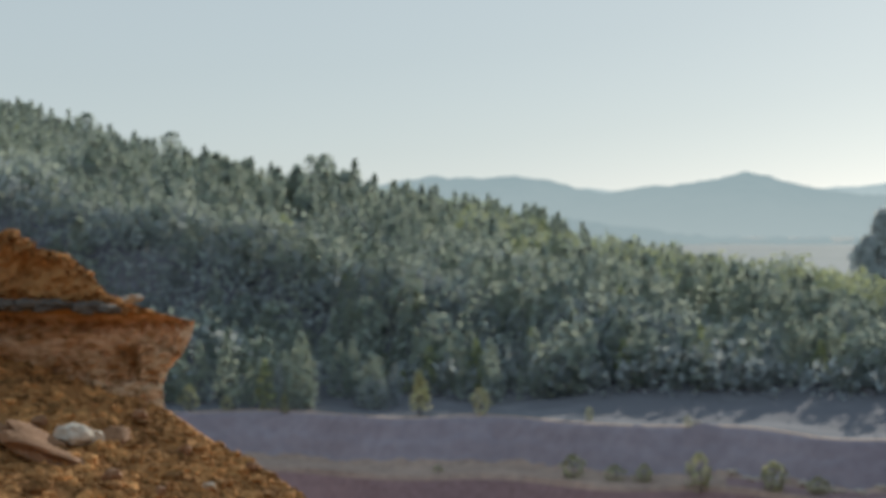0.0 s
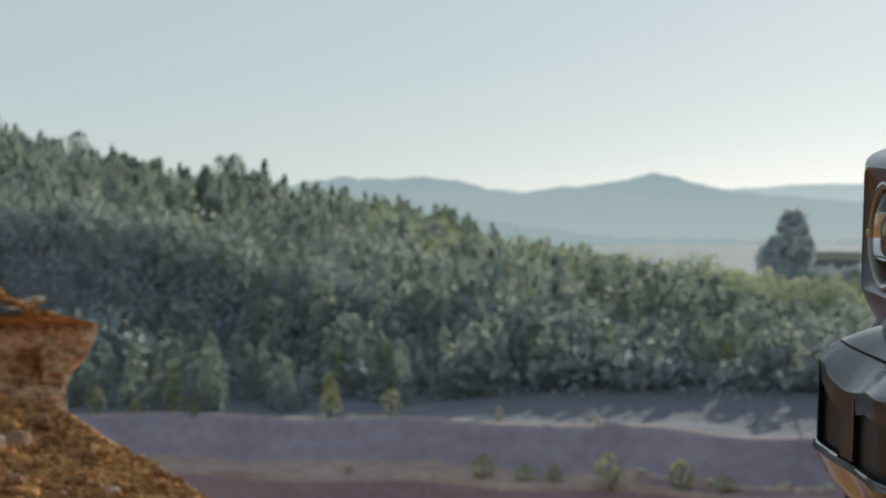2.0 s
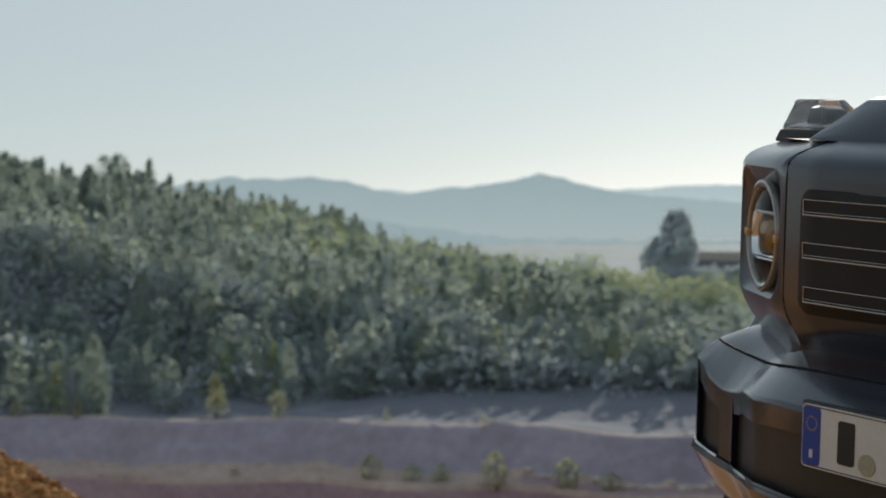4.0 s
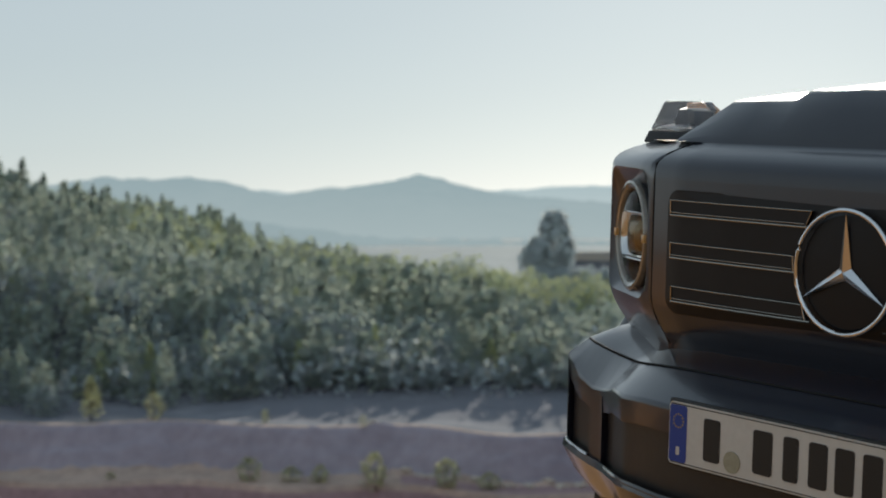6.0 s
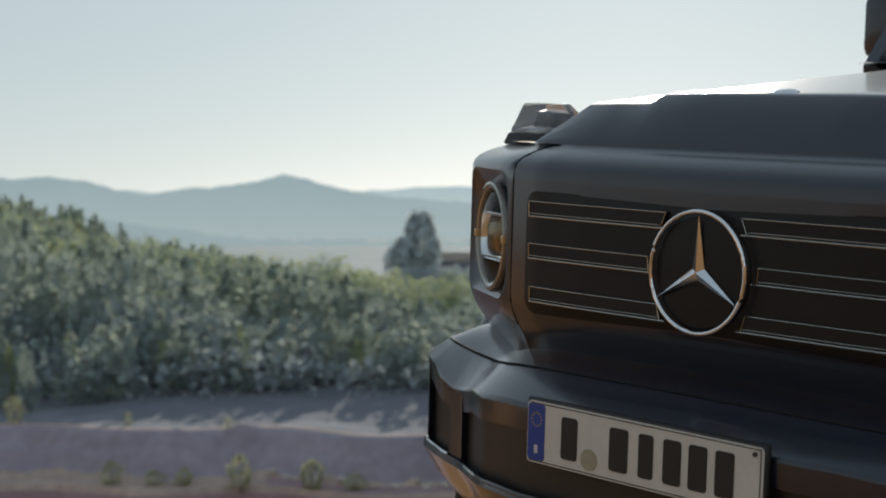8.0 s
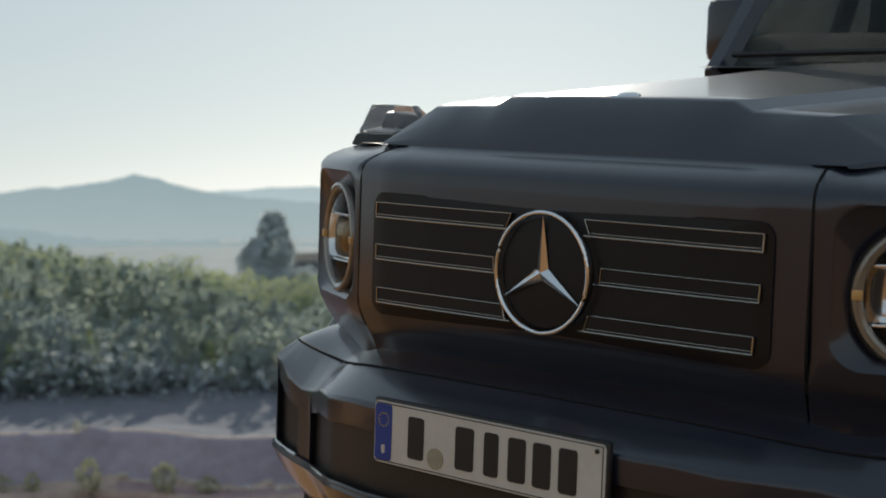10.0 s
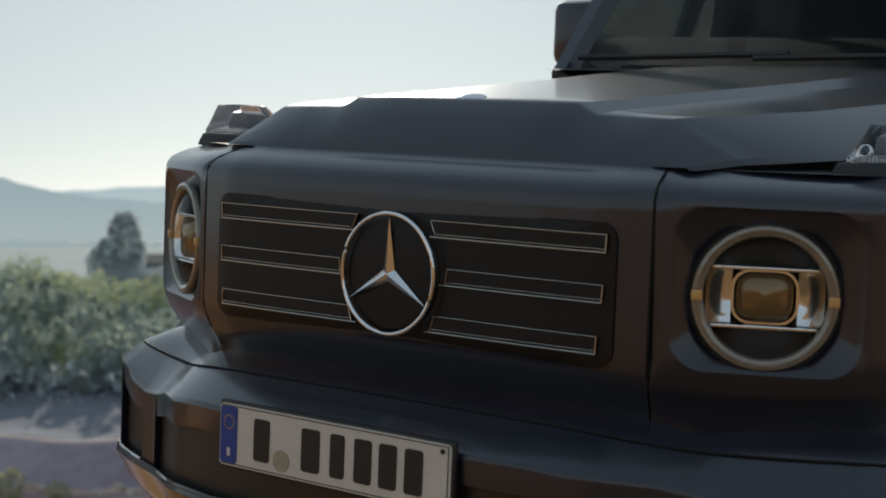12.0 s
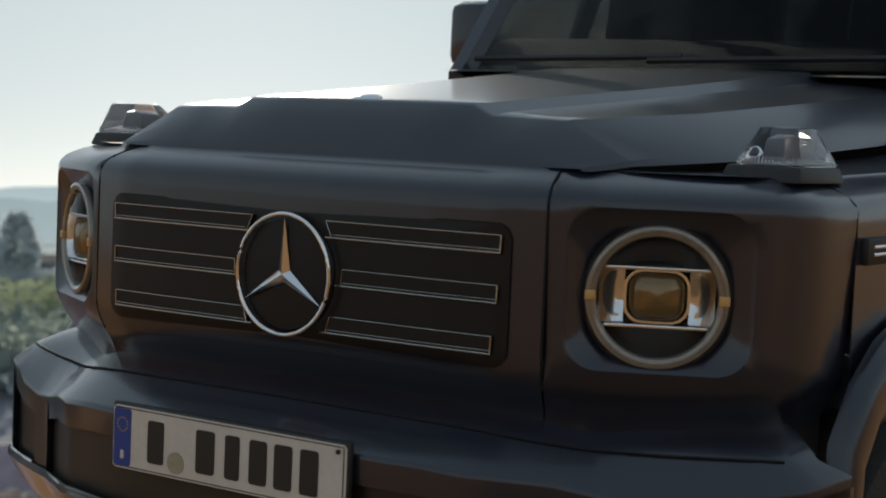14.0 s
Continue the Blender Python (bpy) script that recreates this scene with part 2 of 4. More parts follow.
def stand(x, y):
    """The tilted patch on which the vehicle stands."""
    c = CONTACT[0]
    return c.z - (_n.x * (x - c.x) + _n.y * (y - c.y)) / _n.z


def bend_at(deg):
    return 1.0 - 0.0048 * deg + 0.012 * math.sin(deg * 0.8)


def height(deg, r):
    x, y, _ = polar(deg, r)
    bend = bend_at(deg)
    q = r / (1 + (bend - 1) * smooth(60, 120, r) * (1 - smooth(170, 260, r)))
    pit = curve(PIT, q)[0]
    rz, rr = curve(RIDGE, deg)
    if q > 178:
        k = (q - 178) / (rr - 178)
        g = 0.40 * smooth(0, 1, k / 0.075) + 0.60 * min(1, max(0, (k - 0.04) / 0.96)) ** 0.95
        hill = FOOT + (rz - FOOT) * g
        if k > 1:
            away = smooth(0, 1, (q - rr) / 260)
            far = max(-21, rz - 10) if deg < -6 else -21
            hill = rz + (far - rz) * away
        pit = hill
    if q > 20:
        pit += noise.noise((x * 0.03, y * 0.03, 0.3)) * (0.12 + 1.9 * smooth(165, 300, q)) * (1 - 0.7 * smooth(600, 900, q))
        if 136 < q < 170:
            pit += noise.noise((x * 0.12, y * 0.12, 3)) * 0.16
        if 147.5 < q < 151.4:
            pit += noise.noise((x * 0.35, y * 0.35, 8)) * 0.5 + noise.noise((x * 0.9, y * 0.9, 4)) * 0.3
    near = stand(x, y) if r < 14 else curve([(14, 0), (60, 1.5), (120, 14), (400, 20), (5000, 20)], r)[0] * smooth(75, 110, abs(deg)) - 0.02 * (r - 14) * (1 - smooth(75, 110, abs(deg)))
    near = near * smooth(-0.2, 1.6, math.hypot(x, y) * math.cos(radians(deg - 55))) if r < 14 else near
    near += noise.noise((x * 0.6, y * 0.6, 7)) * 0.04 * smooth(1.2, 4, r)
    side = max(smooth(20, 27, deg), smooth(-26, -48, deg))
    return pit + (near - pit) * side if r > 5 else near + (min(0, pit)) * (1 - side)


def build_ground():
    degs = [-180 + 6 * i for i in range(26)] + [-23.8 + 0.16 * i for i in range(330)] + [30 + 6 * i for i in range(25)]
    rad = [0.6, 1.5, 2.5, 3.5, 4.4, 5.0, 5.4, 5.8, 6.2, 7, 8, 10, 13, 16, 20, 28, 40, 55, 70, 85, 100, 112, 122, 130] + [132 + 0.36 * i for i in range(112)] + [173 + 4.9 * i for i in range(29)] + [316 + 11 * i for i in range(30)] + [650, 700, 760, 840, 950, 1100, 1300, 1600, 2000, 2600, 3300, 4200, 4900]
    verts = [(0, 0, height(0, 0.3))]
    for r in rad:
        for d in degs:
            q = r * (1 + (bend_at(max(-30, min(30, d))) - 1) * smooth(60, 120, r) * (1 - smooth(170, 260, r)))
            verts.append(polar(d, q, height(d, q)))
    n, faces, slots = len(degs), [], []
    for j in range(n):
        k = (j + 1) % n
        faces.append((0, 1 + k, 1 + j))
        slots.append(0)
    for i in range(len(rad) - 1):
        for j in range(n):
            k = (j + 1) % n
            a, b = 1 + i * n, 1 + (i + 1) * n
            faces.append((a + j, a + k, b + k, b + j))
            r, d = rad[i], degs[j]
            ca, cb = verts[a + j], verts[b + j]
            steep = abs(cb[2] - ca[2]) / (rad[i + 1] - r)
            if abs(d) > 27 or r < 30:
                s = 0
            elif r < 132:
                s = 1
            elif r < 169:
                q = r
                s = 1 if q < 142.0 else 1 if d > 9.8 and 143 < q < 147.0 else 3 if q < 148.2 else 2 if q < 151.2 else 3 if q < 152.4 else 4
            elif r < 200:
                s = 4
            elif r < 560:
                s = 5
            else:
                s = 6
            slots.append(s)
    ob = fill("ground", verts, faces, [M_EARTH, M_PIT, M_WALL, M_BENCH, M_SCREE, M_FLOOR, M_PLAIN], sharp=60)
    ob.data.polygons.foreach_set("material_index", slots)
    return tagged(ob, "ochre earth falling to terraced quarry benches and hills", "ground", kind="structure")


build_ground()


# ---------------------------------------------------------------- far hills
def far_hills(name, r, crest, mat, seed, rough, foot):
    """A chain of hills: crest given as (degrees, metres)."""
    degs = [-30 + 0.1 * i for i in range(700)]
    rows = []
    for k in range(9):
        f = k / 8
        row = []
        for d in degs:
            z = curve(crest, d)[0]
            z += rough * (noise.noise((d * 0.9, seed, 0)) + 0.5 * noise.noise((d * 2.6, seed, 1)) + 0.22 * noise.noise((d * 7, seed, 2)) + 0.1 * noise.noise((d * 22, seed, 5)))
            zz = foot + (z - foot) * f ** 0.8
            row.append(polar(d, r * (0.8 + 0.2 * f) + 60 * noise.noise((d * 0.7, f * 3, seed)), zz))
        rows.append(row)
    n = len(degs)
    verts = [p for row in rows for p in row]
    faces = [(i * n + j, i * n + j + 1, (i + 1) * n + j + 1, (i + 1) * n + j) for i in range(8) for j in range(n - 1)]
    return tagged(fill(name, verts, faces, mat, sharp=80), "hazy blue-grey hills on the horizon", "hills", kind="structure")


def crest(points, r):
    """Crest heights from pairs of degrees and rise over the eye's level in thousandths."""
    return [(d, EYE + m * r / 1000) for d, m in points]


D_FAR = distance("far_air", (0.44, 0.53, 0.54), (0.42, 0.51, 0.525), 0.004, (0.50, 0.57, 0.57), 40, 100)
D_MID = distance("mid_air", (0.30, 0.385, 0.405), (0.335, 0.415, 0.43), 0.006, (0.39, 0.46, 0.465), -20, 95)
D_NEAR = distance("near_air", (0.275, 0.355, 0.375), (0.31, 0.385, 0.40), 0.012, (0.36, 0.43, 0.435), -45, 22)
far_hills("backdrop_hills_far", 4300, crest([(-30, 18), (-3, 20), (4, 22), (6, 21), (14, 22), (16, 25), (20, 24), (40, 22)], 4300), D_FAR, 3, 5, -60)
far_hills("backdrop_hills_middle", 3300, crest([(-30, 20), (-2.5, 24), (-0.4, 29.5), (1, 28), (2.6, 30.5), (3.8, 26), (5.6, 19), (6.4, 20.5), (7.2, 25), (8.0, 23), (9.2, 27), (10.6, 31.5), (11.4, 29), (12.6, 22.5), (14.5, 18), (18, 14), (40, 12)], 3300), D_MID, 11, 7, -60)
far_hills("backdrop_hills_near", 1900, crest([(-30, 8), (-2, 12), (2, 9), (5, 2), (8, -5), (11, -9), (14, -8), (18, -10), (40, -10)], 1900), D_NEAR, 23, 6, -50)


# ---------------------------------------------------------------- vehicle
# Its own axes: x to its left flank, y back from the grille, z up from the badge's centre.
car = new("off_road_vehicle")
car.matrix_world = CAR
tagged(car, "dark satin boxy off-road vehicle parked on ochre ground", "car")

# Plan of the front: half width and how far back the skin lies.
PLAN = [(0.0, 0.020), (0.30, 0.021), (0.42, 0.026), (0.50, 0.042), (0.56, 0.068), (0.64, 0.106), (0.72, 0.150), (0.775, 0.184), (0.808, 0.212), (0.832, 0.245), (0.848, 0.285), (0.856, 0.34), (0.862, 0.45)]
_len = [0.0]
for _a, _b in zip(PLAN, PLAN[1:]):
    _len.append(_len[-1] + math.hypot(_b[0] - _a[0], _b[1] - _a[1]))
PLAN_S = [(s, *p) for s, p in zip(_len, PLAN)]
S_SEAM, S_END = 0.506, _len[-1]


def front_skin(s, z, side=1, inset=0.0):
    """A point of the upright front skin, s metres from the middle round the corner, rolled in at top and foot."""
    x, y = curve(PLAN_S, s)
    x2, y2 = curve(PLAN_S, s + 0.02)
    x1, y1 = curve(PLAN_S, max(0, s - 0.02))
    tx, ty = x2 - x1, y2 - y1
    k = math.hypot(tx, ty) or 1
    roll = 0.0
    if z > 0.150:
        roll += 0.085 * min(1, (z - 0.150) / 0.055) ** 2.4
    if z < -0.09:
        roll += 0.048 * min(1.0, (-0.09 - z) / 0.10) ** 1.7
    back = roll + inset
    return Vector((side * (x - ty / k * back), y + tx / k * back, z))


def build_grille():
    bm = bmesh.new()
    rows = []
    for z in (0.208, 0.204, 0.198, 0.190, 0.180, 0.168, 0.155, 0.135, 0.0, -0.09, -0.11, -0.125, -0.14, -0.155, -0.17, -0.185, -0.20):
        rows.append([front_skin(abs(s), z, 1 if s >= 0 else -1) for s in [S_SEAM * (i / 24 - 1) * 0.995 for i in range(49)]])
    sheet(bm, rows)
    return part("grille_panel", bm, M_PAINT, car, "dark satin grille surround", 50)


grille = build_grille()

# dark recessed field behind the slats
bm = bmesh.new()
loop = rounded(0.448, 0.118, 0.03)
sheet(bm, [[front_skin(abs(x) * k, z * k + 0.0, 1 if x >= 0 else -1, -0.0045) for x, z in loop] for k in [1.0 - 0.035 * i for i in range(29)]], close=True)
part("grille_field", bm, M_GLOSS, grille, "gloss black field behind the slats")


def slat(x_out, x_top, x_low, z_top, z_low, side):
    """One louvre: a proud black bar with a thin chrome line round it."""
    bm = bmesh.new()
    pts = [(x_out, z_top), (x_top, z_top), (x_low, z_low), (x_out - 0.001, z_low)]
    front = [bm.verts.new((side * x, curve(PLAN_S, x)[1] - 0.009, z)) for x, z in pts]
    back = [bm.verts.new((side * x, curve(PLAN_S, x)[1] + 0.004, z)) for x, z in pts]
    bm.faces.new(front)
    for i in range(4):
        bm.faces.new((front[i], front[(i + 1) % 4], back[(i + 1) % 4], back[i]))
    ob = part("slat", bm, M_GLOSS, grille, "gloss black louvre bar")
    bm = bmesh.new()

    def line(a, b, r):
        n = 8
        tube(bm, [(side * (a[0] + (b[0] - a[0]) * i / n), curve(PLAN_S, a[0] + (b[0] - a[0]) * i / n)[1] - 0.010, a[1] + (b[1] - a[1]) * i / n) for i in range(n + 1)], r, 6)

    line(pts[0], pts[1], 0.0011)
    line(pts[1], pts[2], 0.0011)
    line(pts[0], pts[3], 0.0014)
    line((x_out, z_low + 0.0035), (x_low + 0.004, z_low + 0.0035), 0.0008)
    line((x_out, z_low - 0.002), (x_low - 0.012, z_low - 0.002), 0.0018)
    part("slat_trim", bm, M_TRIM, ob, "thin bright metal line round the louvre")


for side in (-1, 1):
    slat(0.434, 0.083, 0.095, 0.0985, 0.072, side)
    slat(0.431, 0.122, 0.120, 0.0175, -0.0090, side)
    slat(0.424, 0.098, 0.090, -0.0655, -0.0920, side)

# badge: ring and three ridged spokes
bm = bmesh.new()
tube(bm, [(0.1035 * math.cos(a * math.tau / 64), -0.001, 0.1055 * math.sin(a * math.tau / 64)) for a in range(64)], 0.0040, 10, close=True)
badge = part("badge", bm, M_CHROME, car, "round chrome grille badge")
bm = bmesh.new()
for k in range(3):
    a = radians(90 + 120 * k)
    d, u = Vector((math.cos(a), 0, math.sin(a))), Vector((-math.sin(a), 0, math.cos(a)))
    tip = bm.verts.new(d * 0.1005 + Vector((0, -0.001, 0)))
    top = bm.verts.new(Vector((0, -0.0045, 0)))
    w1 = bm.verts.new(-d * -0.006 + u * 0.0125 + Vector((0, 0.004, 0)))
    w2 = bm.verts.new(-d * -0.006 - u * 0.0125 + Vector((0, 0.004, 0)))
    low = bm.verts.new(d * 0.095 + Vector((0, 0.004, 0)))
    for f in ((tip, w1, top), (tip, top, w2), (tip, low, w1), (tip, w2, low)):
        bm.faces.new(f)
part("badge_spokes", bm, M_CHROME, badge, "three ridged chrome spokes", 10)
bm = bmesh.new()
sheet(bm, [[(r * math.cos(a * math.tau / 48), y, r * math.sin(a * math.tau / 48)) for a in range(48)] for r, y in ((0.103, 0.014), (0.097, 0.008), (0.06, 0.006), (0.001, 0.006))], close=True)
part("badge_disc", bm, M_GLOSS, badge)


# ------------------------------------------------ headlamp housings and fenders
LAMP = (0.664, 0.012)
LAMP_S = next(s for s in [i / 1000 for i in range(900)] if curve(PLAN_S, s)[0] >= LAMP[0])


def build_housing(side):
    s0, s1 = S_SEAM + 0.002, S_END
    z0, z1 = -0.265, 0.208
    hole = rounded(0.150, 0.130, 0.058, 8)
    n = len(hole)
    rows = []
    cs, cz = LAMP_S + 0.003, 0.022
    for k in range(9):
        f = (k / 8) ** 1.2
        row = []
        for px, pz in hole:
            m = max(abs(px) / 0.150, abs(pz) / 0.130)
            ex, ez = px / m / 0.150, pz / m / 0.130
            os = cs + (ex * (s1 - cs) if ex > 0 else ex * (cs - s0))
            oz = cz + (ez * (z1 - cz) if ez > 0 else ez * (cz - z0))
            row.append(front_skin(cs + px + (os - cs - px) * f, cz + pz + (oz - cz - pz) * f, side))
        rows.append(row)
    lip = [front_skin(cs + px * 0.985, cz + pz * 0.985, side, 0.002) for px, pz in hole]
    mid = [front_skin(cs + px * 0.955, cz + pz * 0.955, side, 0.008) for px, pz in hole]
    deep, end = [], []
    for px, pz in hole:
        k = 0.119 / math.hypot(px, pz)
        ce, cu = LAMP_S + px * k, LAMP[1] + pz * k
        deep.append(front_skin((cs + px * 0.9 + ce) / 2, (cz + pz * 0.9 + cu) / 2, side, 0.016))
        end.append(front_skin(ce, cu, side, 0.030))
    bm = bmesh.new()
    sheet(bm, list(reversed(rows)) + [lip, mid, deep, end], close=True)
    return part("headlamp_housing", bm, M_PAINT, car, "dark satin corner panel with a lamp recess", 40)


def build_lamp(side):
    c = front_skin(LAMP_S, LAMP[1], side, 0.022)
    a, b = front_skin(LAMP_S - 0.1, 0, side), front_skin(LAMP_S + 0.1, 0, side)
    u = (b - a).normalized() * side
    w = Vector((0, 0, 1))
    out = u.cross(w)
    if out.y > 0:
        out = -out
    root = new("headlamp")
    root.parent = car
    root["label"] = "round clear headlamp with bright rim"
    root.matrix_local = Matrix(((u.x, w.x, out.x, c.x), (u.y, w.y, out.y, c.y), (u.z, w.z, out.z, c.z), (0, 0, 0, 1)))

    def ring(profile, name, mat, label="", n=56):
        bm = bmesh.new()
        sheet(bm, [[(r * math.cos(i * math.tau / n), r * math.sin(i * math.tau / n), d) for i in range(n)] for r, d in profile], close=True)
        return part(name, bm, mat, root, label, 40)

    ring([(0.121, -0.045), (0.121, 0.0), (0.1185, 0.004), (0.1165, 0.003), (0.116, -0.02)], "bezel", M_PLASTIC, "dark outer bezel")
    ring([(0.1165, -0.01), (0.1155, 0.006), (0.1125, 0.012), (0.1075, 0.0135), (0.1070, 0.0115), (0.1050, 0.0115), (0.1045, 0.0125), (0.0985, 0.010), (0.0955, 0.004), (0.0955, -0.03)], "light_ring", M_RINGLIGHT, "frosted pale light ring")
    ring([(0.0955, 0.002), (0.085, 0.008), (0.06, 0.015), (0.03, 0.019), (0.001, 0.020)], "lens", M_CLEAR, "clear domed lens").visible_shadow = False
    ring([(0.0955, -0.012), (0.090, -0.03), (0.075, -0.05), (0.04, -0.065), (0.001, -0.068)], "bowl", M_LAMPDARK, "dark inner bowl")
    # two cross bars, the projector between them and its bright cheeks
    for z in (0.045, -0.047):
        bm = bmesh.new()
        h = math.sqrt(0.094 ** 2 - z * z)
        box(bm, (-h, z - 0.0025, -0.035), (h, z + 0.0025, -0.004), 0.001)
        part("cross_bar", bm, M_CHROME, root, "bright cross bar")
    for sx in (-1, 1):
        bm = bmesh.new()
        rows = []
        for i in range(9):
            f = i / 8
            x = sx * (0.091 - 0.040 * f)
            d = -0.006 - 0.022 * math.sin(f * math.pi / 2)
            rows.append([(x, -0.043 + 0.086 * j / 6, d - 0.010 * math.sin(j / 6 * math.pi)) for j in range(7)])
        sheet(bm, rows)
        part("reflector", bm, M_CHROME, root, "bright curved reflector")
        bm = bmesh.new()
        box(bm, (sx * 0.097, -0.008, -0.005), (sx * 0.114, 0.008, 0.0145), 0.002)
        part("marker", bm, M_AMBER, root, "small amber marker in the rim")
    bm = bmesh.new()
    loop = rounded(0.046, 0.039, 0.026, 8)
    sheet(bm, [[(x * k, y * k, d) for x, y in loop] for k, d in ((1.0, -0.05), (1.0, -0.022), (0.93, -0.014), (0.7, -0.006), (0.4, -0.001), (0.02, 0.0))], close=True)
    part("projector", bm, M_PROJECTOR, root, "smooth projector lens", 89)
    bm = bmesh.new()
    sheet(bm, [[(x * k, y * k, d) for x, y in rounded(0.052, 0.0425, 0.029, 8)] for k, d in ((1.0, -0.05), (1.0, -0.016), (0.92, -0.016), (0.9, -0.03))], close=True)
    part("projector_frame", bm, M_CHROME, root)


M_RINGLIGHT = material("frosted_ring", (0.27, 0.25, 0.215), 0.20, 0.35, other=(0.20, 0.18, 0.15), scale=60, coat=0.9)
M_LAMPDARK = material("lamp_bowl", (0.20, 0.19, 0.18), 0.22, 0.85)
M_AMBER = material("amber_plastic", (0.60, 0.36, 0.13), 0.3)
M_PROJECTOR = material("projector_glass", (0.20, 0.135, 0.06), 0.16, 0.6, coat=0.6)


def build_fender(side):
    """Top, shoulder and flank behind the corner panel."""
    bm = bmesh.new()

    def station(y, f):
        xi, zi, xo, zt = curve([(0.2, 0.545, 0.206, 0.862, 0.208), (0.5, 0.645, 0.214, 0.864, 0.211), (0.8, 0.668, 0.235, 0.870, 0.220), (1.2, 0.685, 0.262, 0.875, 0.232), (1.62, 0.695, 0.280, 0.880, 0.242)], y)
        xt = xo - 0.085
        return Vector((side * (xi + (xt - xi) * f), y, zi + (zt - zi) * f))

    cols = [i / 14 for i in range(15)]
    first = [front_skin(S_SEAM + 0.002 + (S_END - S_SEAM - 0.002) * f, 0.2075, side) for f in cols]
    rows = [first]
    last = [station(0.5, f) for f in cols]
    for k in (0.2, 0.45, 0.75):
        rows.append([a.lerp(b, k) for a, b in zip(first, last)])
    for y in (0.5, 0.65, 0.8, 1.0, 1.2, 1.4, 1.62):
        rows.append([station(y, f) for f in cols])
    sheet(bm, rows)
    rows = []
    for y in (0.45, 0.6, 0.8, 1.0, 1.2, 1.4, 1.62):
        xo, zt = curve([(0.45, 0.862, 0.2085), (0.5, 0.864, 0.211), (0.8, 0.870, 0.220), (1.2, 0.875, 0.232), (1.62, 0.880, 0.242)], y)
        rows.append([(side * (xo - (0.085 * min(1, max(0, (z - 0.150) / 0.055)) ** 2.4)), y, z + (zt - 0.2085) * smooth(-0.1, 0.2, z)) for z in (0.2085, 0.204, 0.198, 0.19, 0.18, 0.168, 0.155, 0.13, 0.05, -0.05, -0.15, -0.22)])
    sheet(bm, rows)
    part("fender", bm, M_PAINT, car, "dark satin flat-topped front fender", 38)
    # line between corner panel and flank
    bm = bmesh.new()
    tube(bm, [front_skin(S_END - 0.004, z, side, 0.0002) for z in (0.145, 0.1, 0.0, -0.085)], 0.0013, 5)
    part("panel_gap", bm, M_SEAM, car)
    bm = bmesh.new()
    tube(bm, [front_skin(S_SEAM, z, side, -0.0004) for z in (0.206, 0.198, 0.185, 0.165, 0.14, 0.0, -0.1, -0.13, -0.15)], 0.0018, 5)
    part("panel_gap", bm, M_SEAM, car)


for side in (-1, 1):
    build_housing(side)
    build_lamp(side)
    build_fender(side)


# ------------------------------------------------ hood
HOOD = [
    (0.118, [(0, .206), (.15, .206), (.24, .206), (.275, .206), (.36, .207), (.43, .208), (.515, .209), (.520, .205)]),
    (0.126, [(0, .228), (.15, .228), (.24, .228), (.275, .226), (.36, .225), (.43, .223), (.527, .213), (.532, .205)]),
    (0.160, [(0, .272), (.15, .272), (.245, .271), (.282, .258), (.36, .256), (.435, .254), (.548, .216), (.553, .207)]),
    (0.188, [(0, .302), (.15, .302), (.252, .300), (.292, .282), (.37, .281), (.445, .279), (.562, .219), (.568, .209)]),
    (0.198, [(0, .307), (.15, .307), (.254, .305), (.294, .286), (.37, .285), (.448, .283), (.566, .220), (.572, .210)]),
    (0.26, [(0, .313), (.15, .313), (.262, .310), (.290, .294), (.38, .291), (.480, .288), (.592, .226), (.600, .214)]),
    (0.49, [(0, .335), (.15, .335), (.280, .332), (.306, .315), (.42, .311), (.548, .306), (.652, .240), (.662, .227)]),
    (0.85, [(0, .370), (.15, .370), (.304, .366), (.332, .348), (.45, .343), (.572, .336), (.674, .268), (.684, .252)]),
    (1.25, [(0, .412), (.15, .412), (.334, .407), (.364, .387), (.48, .381), (.596, .370), (.686, .296), (.696, .278)]),
    (1.47, [(0, .436), (.15, .436), (.350, .430), (.380, .408), (.49, .402), (.606, .390), (.694, .312), (.704, .292)]),
]


def build_hood():
    bm = bmesh.new()
    rows = []
    for y, half in HOOD:
        lift = 0.006 * smooth(0.12, 0.2, y)
        row = [(-x, y, z + lift) for x, z in reversed(half)] + [(x, y, z + lift) for x, z in half[1:]]
        rows.append(row)
    sheet(bm, rows)
    es = [e for e in bm.edges if len(e.link_faces) == 2 and e.calc_face_angle(0) > radians(12)]
    bmesh.ops.bevel(bm, geom=es, offset=0.004, segments=2, affect="EDGES", profile=0.5, clamp_overlap=True)
    part("hood", bm, M_PAINT, car, "dark satin hood with a raised middle", 24)


build_hood()
bm = bmesh.new()
rows = []
for k, h in ((1.0, 0.0), (0.96, 0.004), (0.7, 0.0075), (0.3, 0.009), (0.02, 0.009)):
    rows.append([(0.030 * k * math.cos(a * math.tau / 32), 0.222 + 0.026 * k * math.sin(a * math.tau / 32), 0.313 + 0.0045 * math.sin(a * math.tau / 32) * k + h) for a in range(32)])
sheet(bm, rows, close=True)
part("hood_badge", bm, M_CHROME, car, "small oval chrome badge on the hood edge")


